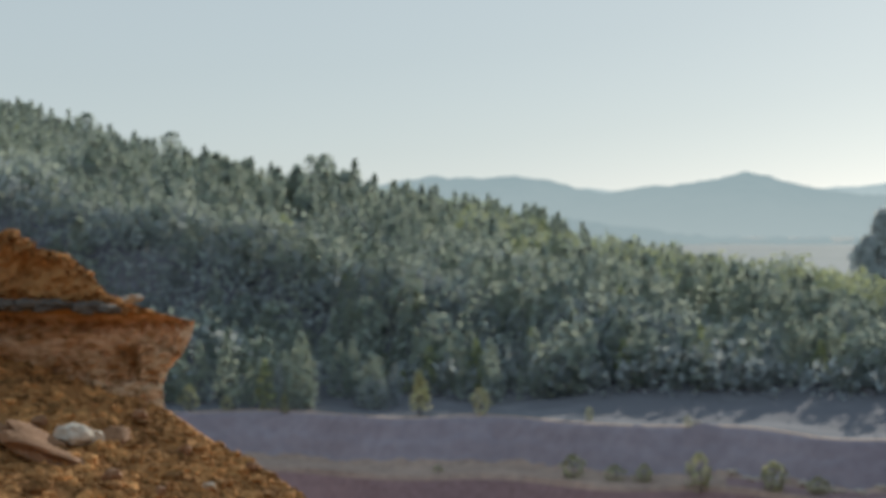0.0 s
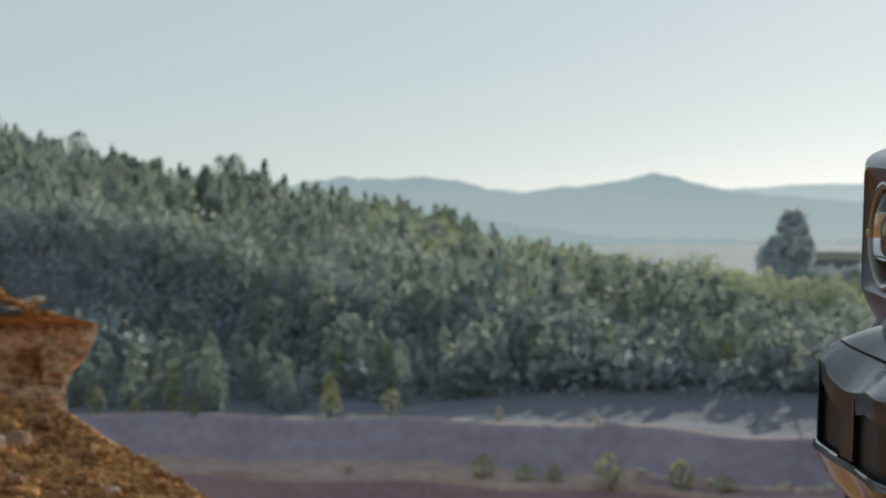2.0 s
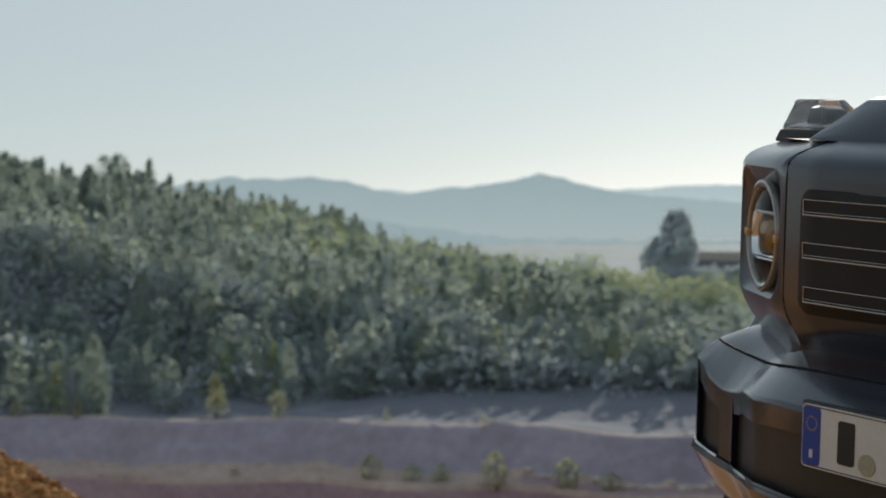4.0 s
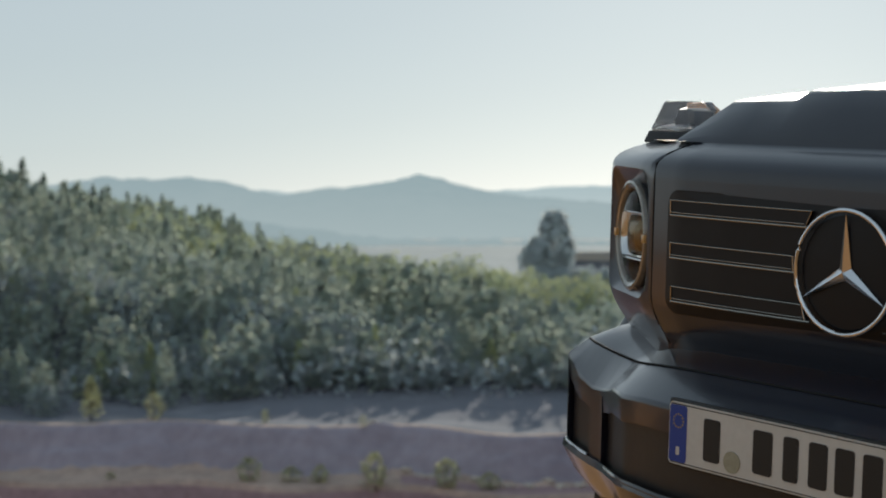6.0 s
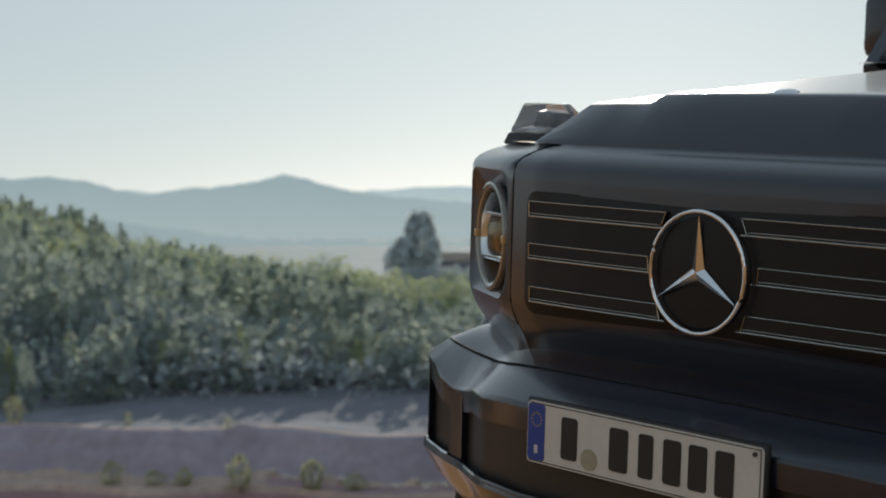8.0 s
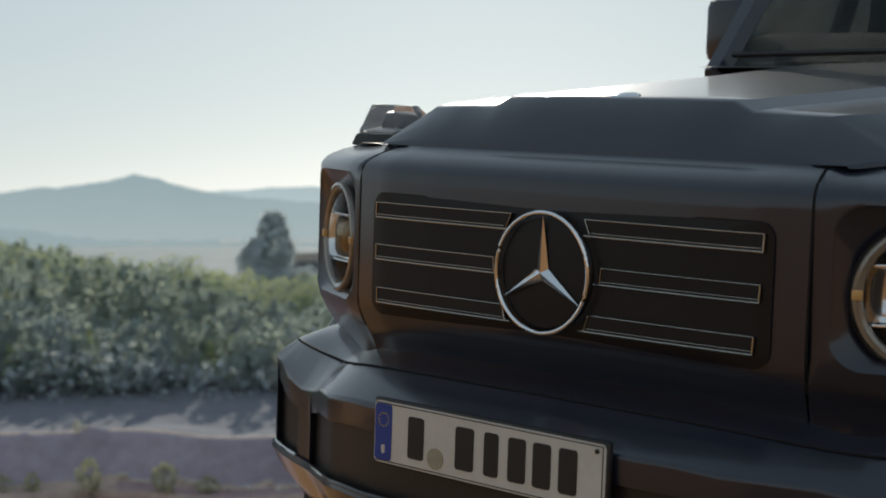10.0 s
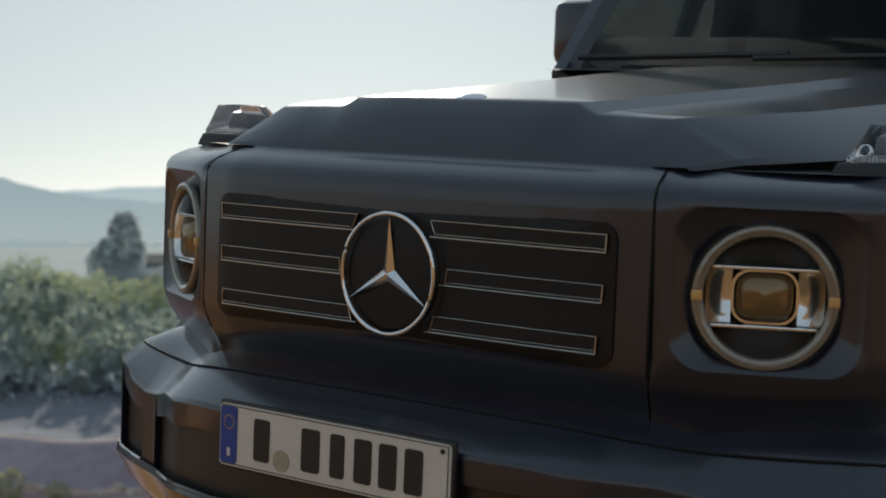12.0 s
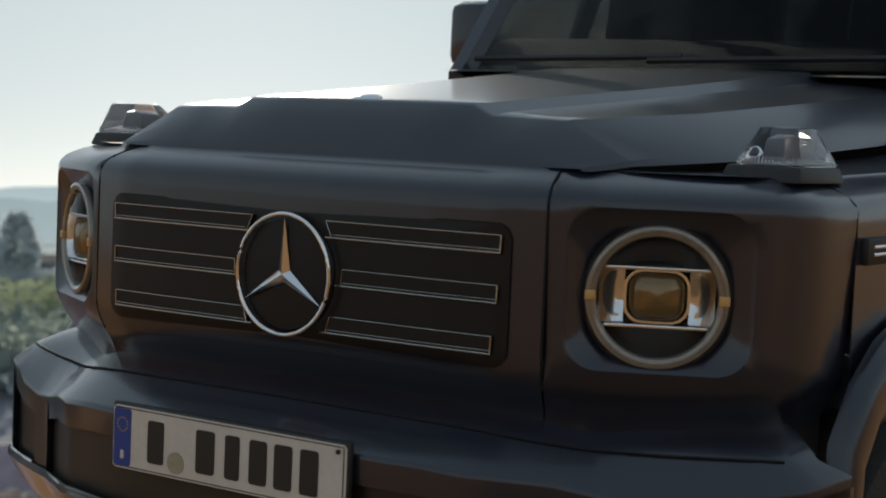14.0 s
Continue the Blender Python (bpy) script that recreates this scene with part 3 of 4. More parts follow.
# ------------------------------------------------ fender-top indicators
def build_indicator(side):
    root = new("indicator")
    root.parent = car
    root["label"] = "clear fender-top indicator on a black foot"
    o = Vector((side * 0.745, 0.345, 0.2075))

    def block(name, base, top, z0, z1, mat, label="", bevel=0.004):
        bm = bmesh.new()
        vs = []
        for (x0, x1, y0, y1), z in ((base, z0), (top, z1)):
            vs.append([bm.verts.new((o.x + side * x, o.y + y, o.z + z)) for x, y in ((x0, y0), (x1, y0), (x1, y1), (x0, y1))])
        for i in range(4):
            bm.faces.new((vs[0][i], vs[0][(i + 1) % 4], vs[1][(i + 1) % 4], vs[1][i]))
        bm.faces.new(vs[1])
        bm.faces.new(vs[0])
        bmesh.ops.bevel(bm, geom=list(bm.edges), offset=bevel, segments=2, affect="EDGES", profile=0.5)
        return part(name, bm, mat, root, label)

    block("foot", (-0.076, 0.070, -0.040, 0.160), (-0.066, 0.064, -0.028, 0.150), -0.008, 0.020, M_PLASTIC, "black plastic foot", 0.006)
    block("cover", (-0.054, 0.062, -0.024, 0.145), (-0.022, 0.046, 0.000, 0.080), 0.020, 0.084, M_COVER, "clear ribbed cover", 0.004).visible_shadow = False
    block("reflector", (-0.048, 0.054, -0.016, 0.130), (-0.040, 0.048, -0.008, 0.120), 0.021, 0.027, M_INNER)
    block("bulb_holder", (-0.02, 0.02, 0.02, 0.09), (-0.016, 0.016, 0.026, 0.08), 0.027, 0.060, M_INNER, "grey bulb holder inside", 0.003)
    bm = bmesh.new()
    for i in range(14):
        f = i / 14
        z = 0.024 + 0.060 * f
        x = 0.062 - 0.016 * f
        tube(bm, [(o.x + side * (x - 0.001), o.y - 0.020 + 0.020 * f, o.z + z), (o.x + side * (x - 0.001), o.y + 0.140 - 0.060 * f, o.z + z)], 0.0007, 5)
    for i in range(18):
        x = -0.050 + 0.108 * i / 17
        tube(bm, [(o.x + side * x, o.y - 0.024, o.z + 0.022), (o.x + side * x * 0.96, o.y - 0.020, o.z + 0.034)], 0.0008, 5)
    part("ribs", bm, M_SATIN, root, "fine ribs of the cover")


for side in (-1, 1):
    build_indicator(side)


# ------------------------------------------------ bumper
# Plan of the bumper's front: half width, how far back, height of its upper edge.
BUMP_EDGE = [(0, -0.258), (0.35, -0.262), (0.56, -0.280), (0.61, -0.293), (0.66, -0.303), (0.718, -0.308), (0.80, -0.296), (0.896, -0.266), (0.93, -0.260)]
BUMP = [(0.0, -0.122), (0.30, -0.118), (0.44, -0.086), (0.56, -0.002), (0.61, 0.036), (0.66, 0.066), (0.718, 0.091), (0.80, 0.127), (0.896, 0.180), (0.915, 0.215), (0.93, 0.30)]


def bump_point(x, z, back=0.0):
    y = curve(BUMP, abs(x))[0]
    return Vector((x, y + back, z))


def build_bumper():
    xs = [-0.93, -0.915, -0.896, -0.85, -0.80, -0.76, -0.724, -0.712, -0.66, -0.616, -0.60, -0.56, -0.5, -0.44, -0.37, -0.3, -0.15, 0]
    xs = xs + [-x for x in reversed(xs[:-1])]
    bm = bmesh.new()
    # top shelf from under the grille out to the edge, then a short face
    seam = [(0, -0.010, -0.212), (0.40, 0.0, -0.216), (0.50, 0.030, -0.226), (0.57, 0.080, -0.237), (0.70, 0.132, -0.236), (0.80, 0.172, -0.232), (0.87, 0.215, -0.232), (0.90, 0.30, -0.232)]
    behind, near, line, lip, edge, face, foot = [], [], [], [], [], [], []
    for x in xs:
        k = smooth(0.40, 0.75, abs(x))
        a = abs(x) * (1 - 0.045 * k)
        y, z = curve(seam, a)
        sx = 1 if x > 0 else -1
        behind.append((sx * a * (1 - 0.22 * k), max(0.40, y + 0.1), -0.150))
        near.append((sx * a * (1 - 0.06 * k), y + 0.075 - 0.03 * k, z + 0.030))
        line.append((sx * a, y, z))
        p, e = bump_point(x, 0), curve(BUMP_EDGE, abs(x))[0]
        lip.append((x, p.y + 0.007, e + 0.003))
        edge.append((x, p.y + 0.001, e - 0.001))
        face.append((x, p.y, e - 0.008))
        foot.append((x, p.y + 0.003, e - 0.050))
    sheet(bm, [behind, near, line, lip, edge, face, foot])
    top = part("bumper", bm, M_PAINT, car, "dark satin front bumper", 50)
    # face below, with intakes let in
    for lo, hi, mat, nm, push in ((-0.93, 0.93, M_PAINT, "bumper_foot", 0.0),):
        bm = bmesh.new()
        rows = []
        for z, back in ((-0.425, -0.006), (-0.44, -0.010), (-0.455, 0.0), (-0.50, 0.03), (-0.56, 0.09), (-0.60, 0.16)):
            rows.append([bump_point(x, z - 0.03 * smooth(0.42, 0.7, abs(x)), back) for x in xs])
        sheet(bm, rows)
        part(nm, bm, mat, top, "lower bumper lip")
    bm = bmesh.new()
    sheet(bm, [[bump_point(x, z if z < -0.3 else curve(BUMP_EDGE, abs(x))[0] - 0.015, 0.016 if abs(x) < 0.9 else 0.0) for x in xs] for z in (-0.262, -0.38, -0.48)])
    part("intake", bm, M_MESH, top, "dark inset intake panel")
    for side in (-1, 1):
        for x0, x1 in ((0.655, 0.725), (0.885, 0.93)):
            bm = bmesh.new()
            n = 6
            rows = []
            for z in (-0.262, -0.35, -0.41, -0.462):
                r = [bump_point(side * (x0 + (x1 - x0) * i / n), z if z < -0.3 else curve(BUMP_EDGE, x0 + (x1 - x0) * i / n)[0] - 0.015, 0.0) for i in range(n + 1)]
                rows.append([r[0] + Vector((0, 0.018, 0))] + r + [r[-1] + Vector((0, 0.018, 0))])
            sheet(bm, rows)
            part("bumper_pillar", bm, M_PAINT, top, "", 50)
        bm = bmesh.new()
        pts = [bump_point(side * x, -0.452 - 0.006 * x, -0.002) for x in (0.73, 0.78, 0.83, 0.875, 0.90)]
        tube(bm, pts, 0.0045, 6)
        part("trim_strip", bm, M_SATIN, top, "bright trim strip of the side intake")
    bm = bmesh.new()
    tube(bm, [bump_point(x, -0.430 - 0.03 * smooth(0.42, 0.7, abs(x)), -0.006) for x in (-0.60, -0.54, -0.48, -0.42, -0.3, 0, 0.3, 0.42, 0.48, 0.54, 0.60)], 0.0035, 6)
    part("lower_strip", bm, M_PAINT, top)
    bm = bmesh.new()
    tube(bm, [Vector(p) + Vector((0, 0, 0.0005)) for p in line[2:-2]], 0.0028, 5)
    part("bumper_gap", bm, M_SEAM, top)
    return top


build_bumper()

# ------------------------------------------------ number plate
def build_plate():
    y0 = -0.137
    bm = bmesh.new()
    box(bm, (-0.266, y0 + 0.002, -0.363), (0.266, y0 + 0.014, -0.241), 0.004)
    plate = part("number_plate", bm, M_PLASTIC, car, "white registration plate with dark bars in a black holder")

    def flat(name, x0, x1, z0, z1, y, mat, label="", r=0.004):
        bm = bmesh.new()
        cx, cz = (x0 + x1) / 2, (z0 + z1) / 2
        loop = rounded((x1 - x0) / 2, (z1 - z0) / 2, min(r, (x1 - x0) / 2.01, (z1 - z0) / 2.01), 4)
        a = [bm.verts.new((cx + x, y, cz + z)) for x, z in loop]
        b = [bm.verts.new((cx + x, y + 0.0025, cz + z)) for x, z in loop]
        bm.faces.new(a)
        for i in range(len(a)):
            j = (i + 1) % len(a)
            bm.faces.new((a[i], a[j], b[j], b[i]))
        return part(name, bm, mat, plate, label, 30)

    flat("plate_face", -0.2610, 0.2610, -0.3575, -0.2460, y0 - 0.001, M_PLATE, "white plate face", 0.008)
    for x0, x1, z0, z1 in ((-0.257, 0.257, -0.2505, -0.2488), (-0.257, 0.257, -0.3547, -0.3530), (0.2553, 0.257, -0.353, -0.2505)):
        flat("plate_line", x0, x1, z0, z1, y0 - 0.0018, M_INK, "thin dark border line", 0.0005)
    flat("plate_band", -0.2590, -0.2175, -0.3525, -0.2510, y0 - 0.002, M_BLUE, "blue band", 0.006)
    for x, w in ((-0.157, 0.038), (-0.041, 0.042), (0.020, 0.032), (0.077, 0.038), (0.131, 0.038), (0.186, 0.038)):
        flat("plate_bar", x - w / 2, x + w / 2, -0.339, -0.264, y0 - 0.0026, M_INK, "dark bar", 0.006)
    flat("plate_bar", -0.2415, -0.2335, -0.340, -0.325, y0 - 0.0028, M_PLATE, "small pale bar", 0.002)
    flat("plate_seal", -0.128, -0.090, -0.349, -0.311, y0 - 0.0028, M_SEAL, "round seal", 0.0189)
    flat("plate_screw", 0.241, 0.249, -0.262, -0.254, y0 - 0.004, M_INK, "dark screw", 0.0039)
    for i in range(12):
        a = i * math.tau / 12
        x, z = -0.2375 + 0.012 * math.cos(a), -0.279 + 0.012 * math.sin(a)
        flat("plate_dot", x - 0.0014, x + 0.0014, z - 0.0014, z + 0.0014, y0 - 0.0028, M_YELLOW, "", 0.0013)


build_plate()


# ------------------------------------------------ flares, wheels, cabin
def build_flare(side, yc):
    bm = bmesh.new()
    rows = []
    arc = [(-0.35, -0.28), (-0.34, -0.05), (-0.26, 0.04), (-0.16, 0.10), (-0.03, 0.14), (0.22, 0.14), (0.36, 0.07), (0.45, -0.08), (0.47, -0.28)]
    for dy, dz in arc:
        y, z = yc + dy, -0.17 + dz
        c = Vector((dy, dz + 0.30)).normalized()
        rows.append([(side * x, y - c[0] * k, z - c[1] * k) for x, k in ((0.875, -0.006), (0.902, -0.004), (0.915, 0.005), (0.920, 0.020), (0.920, 0.065), (0.915, 0.078), (0.86, 0.08))])
    sheet(bm, rows)
    part("wheel_flare", bm, M_PAINT, car, "dark wheel-arch flare", 40)


def build_wheel(side, yc):
    root = new("wheel")
    root.parent = car
    root.location = (side * 0.80, yc, AXLE_Z)

    def spin(name, profile, mat, parent, label=""):
        bm = bmesh.new()
        sheet(bm, [[(side * x, r * math.cos(a * math.tau / 40), r * math.sin(a * math.tau / 40)) for a in range(40)] for x, r in profile], close=True)
        return part(name, bm, mat, parent, label, 35)

    spin("tyre", [(-0.12, 0.27), (-0.13, 0.30), (-0.128, 0.36), (-0.11, 0.398), (-0.08, WHEEL_R), (0.08, WHEEL_R), (0.11, 0.398), (0.128, 0.36), (0.13, 0.30), (0.12, 0.27)], M_RUBBER, root, "black all-terrain tyre")
    spin("rim", [(0.12, 0.272), (0.125, 0.26), (0.10, 0.245), (0.05, 0.235), (-0.10, 0.24)], M_SATIN, root, "grey alloy rim")
    spin("hub", [(0.05, 0.11), (0.085, 0.10), (0.09, 0.04), (0.09, 0.001)], M_SATIN, root)
    for k in range(5):
        bm = bmesh.new()
        a = k * math.tau / 5
        tube(bm, [(side * 0.07, 0.07 * math.cos(a), 0.07 * math.sin(a)), (side * 0.09, 0.25 * math.cos(a), 0.25 * math.sin(a))], [0.032, 0.024], 6)
        part("spoke", bm, M_SATIN, root)


for side in (-1, 1):
    for yc in (0.68, 3.57):
        build_flare(side, yc)
        build_wheel(side, yc)


def build_cabin():
    """Upright cabin: pillars, screen, roof, doors and windows."""
    BELT, ROOF = 0.235, 0.93
    bx, tx = 0.672, 0.645
    y0, y1, yr = 1.50, 1.92, 4.25

    def pillar(name, a, b, w):
        bm = bmesh.new()
        tube(bm, [a, b], w, 6)
        part(name, bm, M_PAINT, car, "", 50)

    for s in (-1, 1):
        pillar("a_pillar", (s * bx, y0 + 0.02, 0.40), (s * tx, y1, ROOF - 0.02), 0.040)
        for y in (2.62, 3.45, yr - 0.05):
            pillar("side_pillar", (s * 0.82, y, BELT), (s * (tx + 0.03), y, ROOF - 0.02), 0.045)
        bm = bmesh.new()
        sheet(bm, [[(s * 0.872, y, z) for z in (BELT, 0.18, 0.0, -0.3, -0.48, -0.55)] for y in (1.62, 2.0, 2.62, 3.0, 3.45, 4.0, yr)])
        sheet(bm, [[(s * x, y, z) for x, z in ((0.872, BELT), (0.84, BELT + 0.012), (0.79, BELT + 0.012), (0.78, BELT - 0.04))] for y in (1.62, 2.62, 3.45, yr)])
        part("body_side", bm, M_PAINT, car, "dark slab-sided body panel")
        bm = bmesh.new()
        box(bm, (s * 0.856, 0.47, 0.066), (s * 0.876, yr, 0.112), 0.004)
        rub = part("rub_strip", bm, M_PLASTIC, car, "black side rub strip")
        for z in (0.084, 0.097):
            bm = bmesh.new()
            tube(bm, [(s * 0.8765, 0.49, z), (s * 0.8765, yr - 0.02, z)], 0.0032, 6)
            part("strip_line", bm, M_CHROME, rub, "bright line in the rub strip")
        for ya, yb in ((1.70, 2.57), (2.67, 3.40), (3.50, yr - 0.12)):
            bm = bmesh.new()
            vs = [bm.verts.new(p) for p in ((s * 0.815, ya, BELT + 0.01), (s * 0.815, yb, BELT + 0.01), (s * 0.70, yb, ROOF - 0.07), (s * 0.70, ya + 0.2 if ya < 2 else ya, ROOF - 0.07))]
            bm.faces.new(vs)
            bmesh.ops.solidify(bm, geom=list(bm.faces), thickness=0.004)
            part("side_window", bm, M_GLASS, car, "tinted side window").visible_shadow = False
        # mirror
        bm = bmesh.new()
        box(bm, (s * 0.84, 1.93, 0.46), (s * 1.005, 2.03, 0.66), 0.035)
        mirror = part("door_mirror", bm, M_PAINT, car, "dark door mirror")
        bm = bmesh.new()
        tube(bm, [(s * 0.82, 2.0, 0.34), (s * 0.90, 1.98, 0.50)], 0.022, 8)
        part("mirror_arm", bm, M_PLASTIC, mirror)
        # side bar above the door
        bm = bmesh.new()
        tube(bm, [(s * 0.685, y1, ROOF - 0.02), (s * 0.70, yr, ROOF - 0.02)], 0.045, 8)
        part("roof_rail", bm, M_PAINT, car)
    bm = bmesh.new()
    rows = []
    for y, z in ((y1 - 0.03, ROOF - 0.02), (y1 + 0.03, ROOF + 0.012), (2.5, ROOF + 0.03), (3.5, ROOF + 0.03), (yr - 0.03, ROOF + 0.01), (yr, ROOF - 0.03)):
        rows.append([(x, y, z - (abs(x) / 0.7) ** 4 * 0.035) for x in (-0.70, -0.6, -0.4, 0, 0.4, 0.6, 0.70)])
    sheet(bm, rows)
    bmesh.ops.solidify(bm, geom=list(bm.faces), thickness=0.03)
    part("roof", bm, M_PAINT, car, "dark flat roof")
    bm = bmesh.new()
    vs = [bm.verts.new(p) for p in ((-bx + 0.03, y0 + 0.03, 0.42), (bx - 0.03, y0 + 0.03, 0.42), (tx - 0.02, y1, ROOF - 0.02), (-tx + 0.02, y1, ROOF - 0.02))]
    bm.faces.new(vs)
    bmesh.ops.solidify(bm, geom=list(bm.faces), thickness=0.006)
    part("windscreen", bm, M_GLASS, car, "upright tinted windscreen").visible_shadow = False
    bm = bmesh.new()
    sheet(bm, [[(x, y, z) for x in (-0.68, -0.4, 0, 0.4, 0.68)] for y, z in ((1.44, 0.425), (1.50, 0.432), (1.545, 0.430), (1.56, 0.40))])
    part("cowl", bm, M_PLASTIC, car, "black cowl below the screen")
    # wipers
    for xa, xb in ((-0.10, 0.52), (-0.62, -0.02)):
        bm = bmesh.new()
        tube(bm, [(xa, 1.515, 0.462), (xb, 1.545, 0.475)], 0.009, 6)
        part("wiper", bm, M_PLASTIC, car, "black wiper blade")
    # inside
    bm = bmesh.new()
    sheet(bm, [[(x, y, z) for x in (-0.74, -0.4, 0, 0.4, 0.74)] for y, z in ((1.58, 0.44), (1.75, 0.475), (2.0, 0.46), (2.08, 0.30), (2.05, 0.0))])
    part("dashboard", bm, M_LEATHER, car, "dark dashboard")
    bm = bmesh.new()
    sheet(bm, [[(-0.85, y, -0.5), (0.85, y, -0.5)] for y in (0.4, yr)])
    part("underbody", bm, M_PLASTIC, car)
    bm = bmesh.new()
    sheet(bm, [[(x, yr, z) for x in (-0.86, 0.86)] for z in (-0.55, 0.0, BELT)])
    sheet(bm, [[(s * x, yr, z) for x in (0.45, 0.80)] for s in (1,) for z in (BELT, ROOF - 0.02)])
    sheet(bm, [[(-x, yr, z) for x in (0.45, 0.80)] for z in (BELT, ROOF - 0.02)])
    part("tail", bm, M_PAINT, car)
    for s in (-1, 1):
        for y in (2.55, 3.45):
            bm = bmesh.new()
            box(bm, (s * 0.10, y, -0.25), (s * 0.68, y + 0.16, 0.56), 0.05)
            box(bm, (s * 0.22, y + 0.03, 0.57), (s * 0.52, y + 0.14, 0.75), 0.04)
            part("seat", bm, M_LEATHER, car, "dark leather seat")


build_cabin()


# ---------------------------------------------------------------- ochre bank beside the camera
def at(px, up, d):
    """A place d metres ahead, by its slant to the right and up in thousandths of that."""
    return Vector((px * d / 1000, d, EYE + up * d / 1000))


def rugged(p, big, amp, seed=0.0):
    return amp * (noise.noise(Vector(p) * big + Vector((seed, 0, 0))) + 0.5 * noise.noise(Vector(p) * big * 2.3) + 0.28 * noise.noise(Vector(p) * big * 5.1))


def bank_depth(u, v):
    """How far ahead the loose slope lies, by slants to the right and up."""
    return max(7.5, 14.5 + 0.008 * (u + 160) + 0.036 * (v + 110))


BANK_TOP = [(-420, 10), (-330, -45), (-274, -82), (-215, -101), (-176, -113), (-155, -129), (-124, -146), (-89, -168), (-60, -200), (-20, -260), (40, -360)]


def build_slope():
    us = [-420 + 2.5 * i for i in range(170)]
    rows = []
    for u in us:
        top = curve(BANK_TOP, u)[0]
        row = []
        for j in range(70):
            v = top - 230 * (j / 69) ** 1.1
            p = at(u, v, bank_depth(u, v))
            d = rugged(p, 2.2, 0.05) + rugged(p, 7.0, 0.022)
            row.append(p + Vector((0, -d, d * 0.6)))
        back = row[0] + Vector((-0.3, 2.5, -0.8))
        rows.append([back, (back + row[0]) / 2 + Vector((0, 0, 0.25))] + row)
    bm = bmesh.new()
    sheet(bm, rows)
    ob = part("earth_bank", bm, M_EARTH, None, "", 80)
    tagged(ob, "loose ochre earth bank covered with rubble", "bank", kind="structure")


def lump(name, mat, c, size, seed, label="", category="", rough=0.22, turn=0.0, kind="", group=""):
    bm = bmesh.new()
    bmesh.ops.create_icosphere(bm, subdivisions=3, radius=1)
    for v in bm.verts:
        n = v.co.normalized()
        k = 1 + rough * (noise.noise(n * 1.6 + Vector((seed, 0, 0))) * 1.6 + noise.noise(n * 4 + Vector((0, seed, 0))) * 0.6)
        q = n * k
        q = Vector([math.copysign(abs(t) ** 0.75, t) for t in q])
        v.co = Vector((q.x * size[0], q.y * size[1], q.z * size[2]))
    ob = part(name, bm, mat, None, "", 28)
    ob.matrix_world = Matrix.Translation(c) @ pose(0, 0, 0, 0, turn, seed * 40)
    return tagged(ob, label, category, group, kind)


LEDGE = [(-420, 40), (-330, 5), (-272, -5), (-268, -4), (-252, -14), (-240, -18), (-228, -22), (-219, -31), (-210, -41), (-199, -48), (-190, -50), (-170, -56), (-154, -60), (-155, -68), (-160, -79), (-170, -90), (-173, -100), (-173, -110), (-168, -124), (-178, -160), (-420, -160)]


def build_ledge():
    """Overhanging bed of firmer ground: its outline along the bank, broken into beds and blocks, thick in depth."""
    pts = []
    for (a, b), (c, d) in zip(LEDGE, LEDGE[1:]):
        n = max(1, int(math.hypot(c - a, d - b) / 1.6))
        pts += [(a + (c - a) * i / n, b + (d - b) * i / n) for i in range(n)]
    rows = []
    cx, cz = -330, -80
    face = [(i / 44) ** 0.7 for i in range(45)]
    for i, k in enumerate(face + [1.0, 0.995, 0.985, 0.97, 0.9]):
        back = max(0, i - 44) * 0.5
        row = []
        for u, v in pts:
            uu, vv = cx + (u - cx) * k, cz + (v - cz) * k
            p = at(uu, vv, 14.2)
            front = 0.55 * smooth(-230, -150, uu) * smooth(-140, -60, vv)
            step = 0.30 * smooth(-54, -62, vv) * (1 - 0.6 * smooth(-85, -120, vv))
            bed = noise.noise((p.x * 0.5, 3, p.z * 6.0)) * 1.4
            block = noise.cell(Vector((p.x * 2.6 + 0.5 * noise.noise(p * 2), 1.0, p.z * 3.4 + 0.6 * noise.noise(p * 1.5 + Vector((5, 0, 0))))))
            r = rugged(p, 1.8, 0.12, 4) + rugged(p, 6, 0.09, 9) + rugged(p, 16, 0.06, 2) + 0.07 * math.floor(bed * 3) / 3 + 0.10 * (block - 0.5) * smooth(-45, -62, vv)
            y = 14.2 + front + step - r + back
            edge = smooth(0.8, 1.0, k)
            q = at(uu, vv, y)
            w = 0.012 * rugged(p, 9, 1.0, 12) * edge
            row.append(q + Vector((w, 0, w)))
        rows.append(row)
    n = len(pts)
    verts = [p for row in rows for p in row]
    beds = {"cap_bed": [], "lower_bed": []}
    for i in range(len(rows) - 1):
        for j in range(n):
            quad = (i * n + j, i * n + (j + 1) % n, (i + 1) * n + (j + 1) % n, (i + 1) * n + j)
            p = verts[quad[0]]
            beds["cap_bed" if p.z > EYE - 0.056 * p.y else "lower_bed"].append(quad)
    ob = new("rock_ledge")
    for name, faces in beds.items():
        used = sorted({k for f in faces for k in f})
        at_new = {k: i for i, k in enumerate(used)}
        fill(name, [verts[k] for k in used], [tuple(at_new[k] for k in f) for f in faces], M_LEDGE if name == "lower_bed" else M_CAP, ob, "crumbling ochre cap of the ledge" if name == "cap_bed" else "firm banded rock below the cap", 30)
    tagged(ob, "overhanging ochre rock ledge with orange and pinkish beds", "rock")


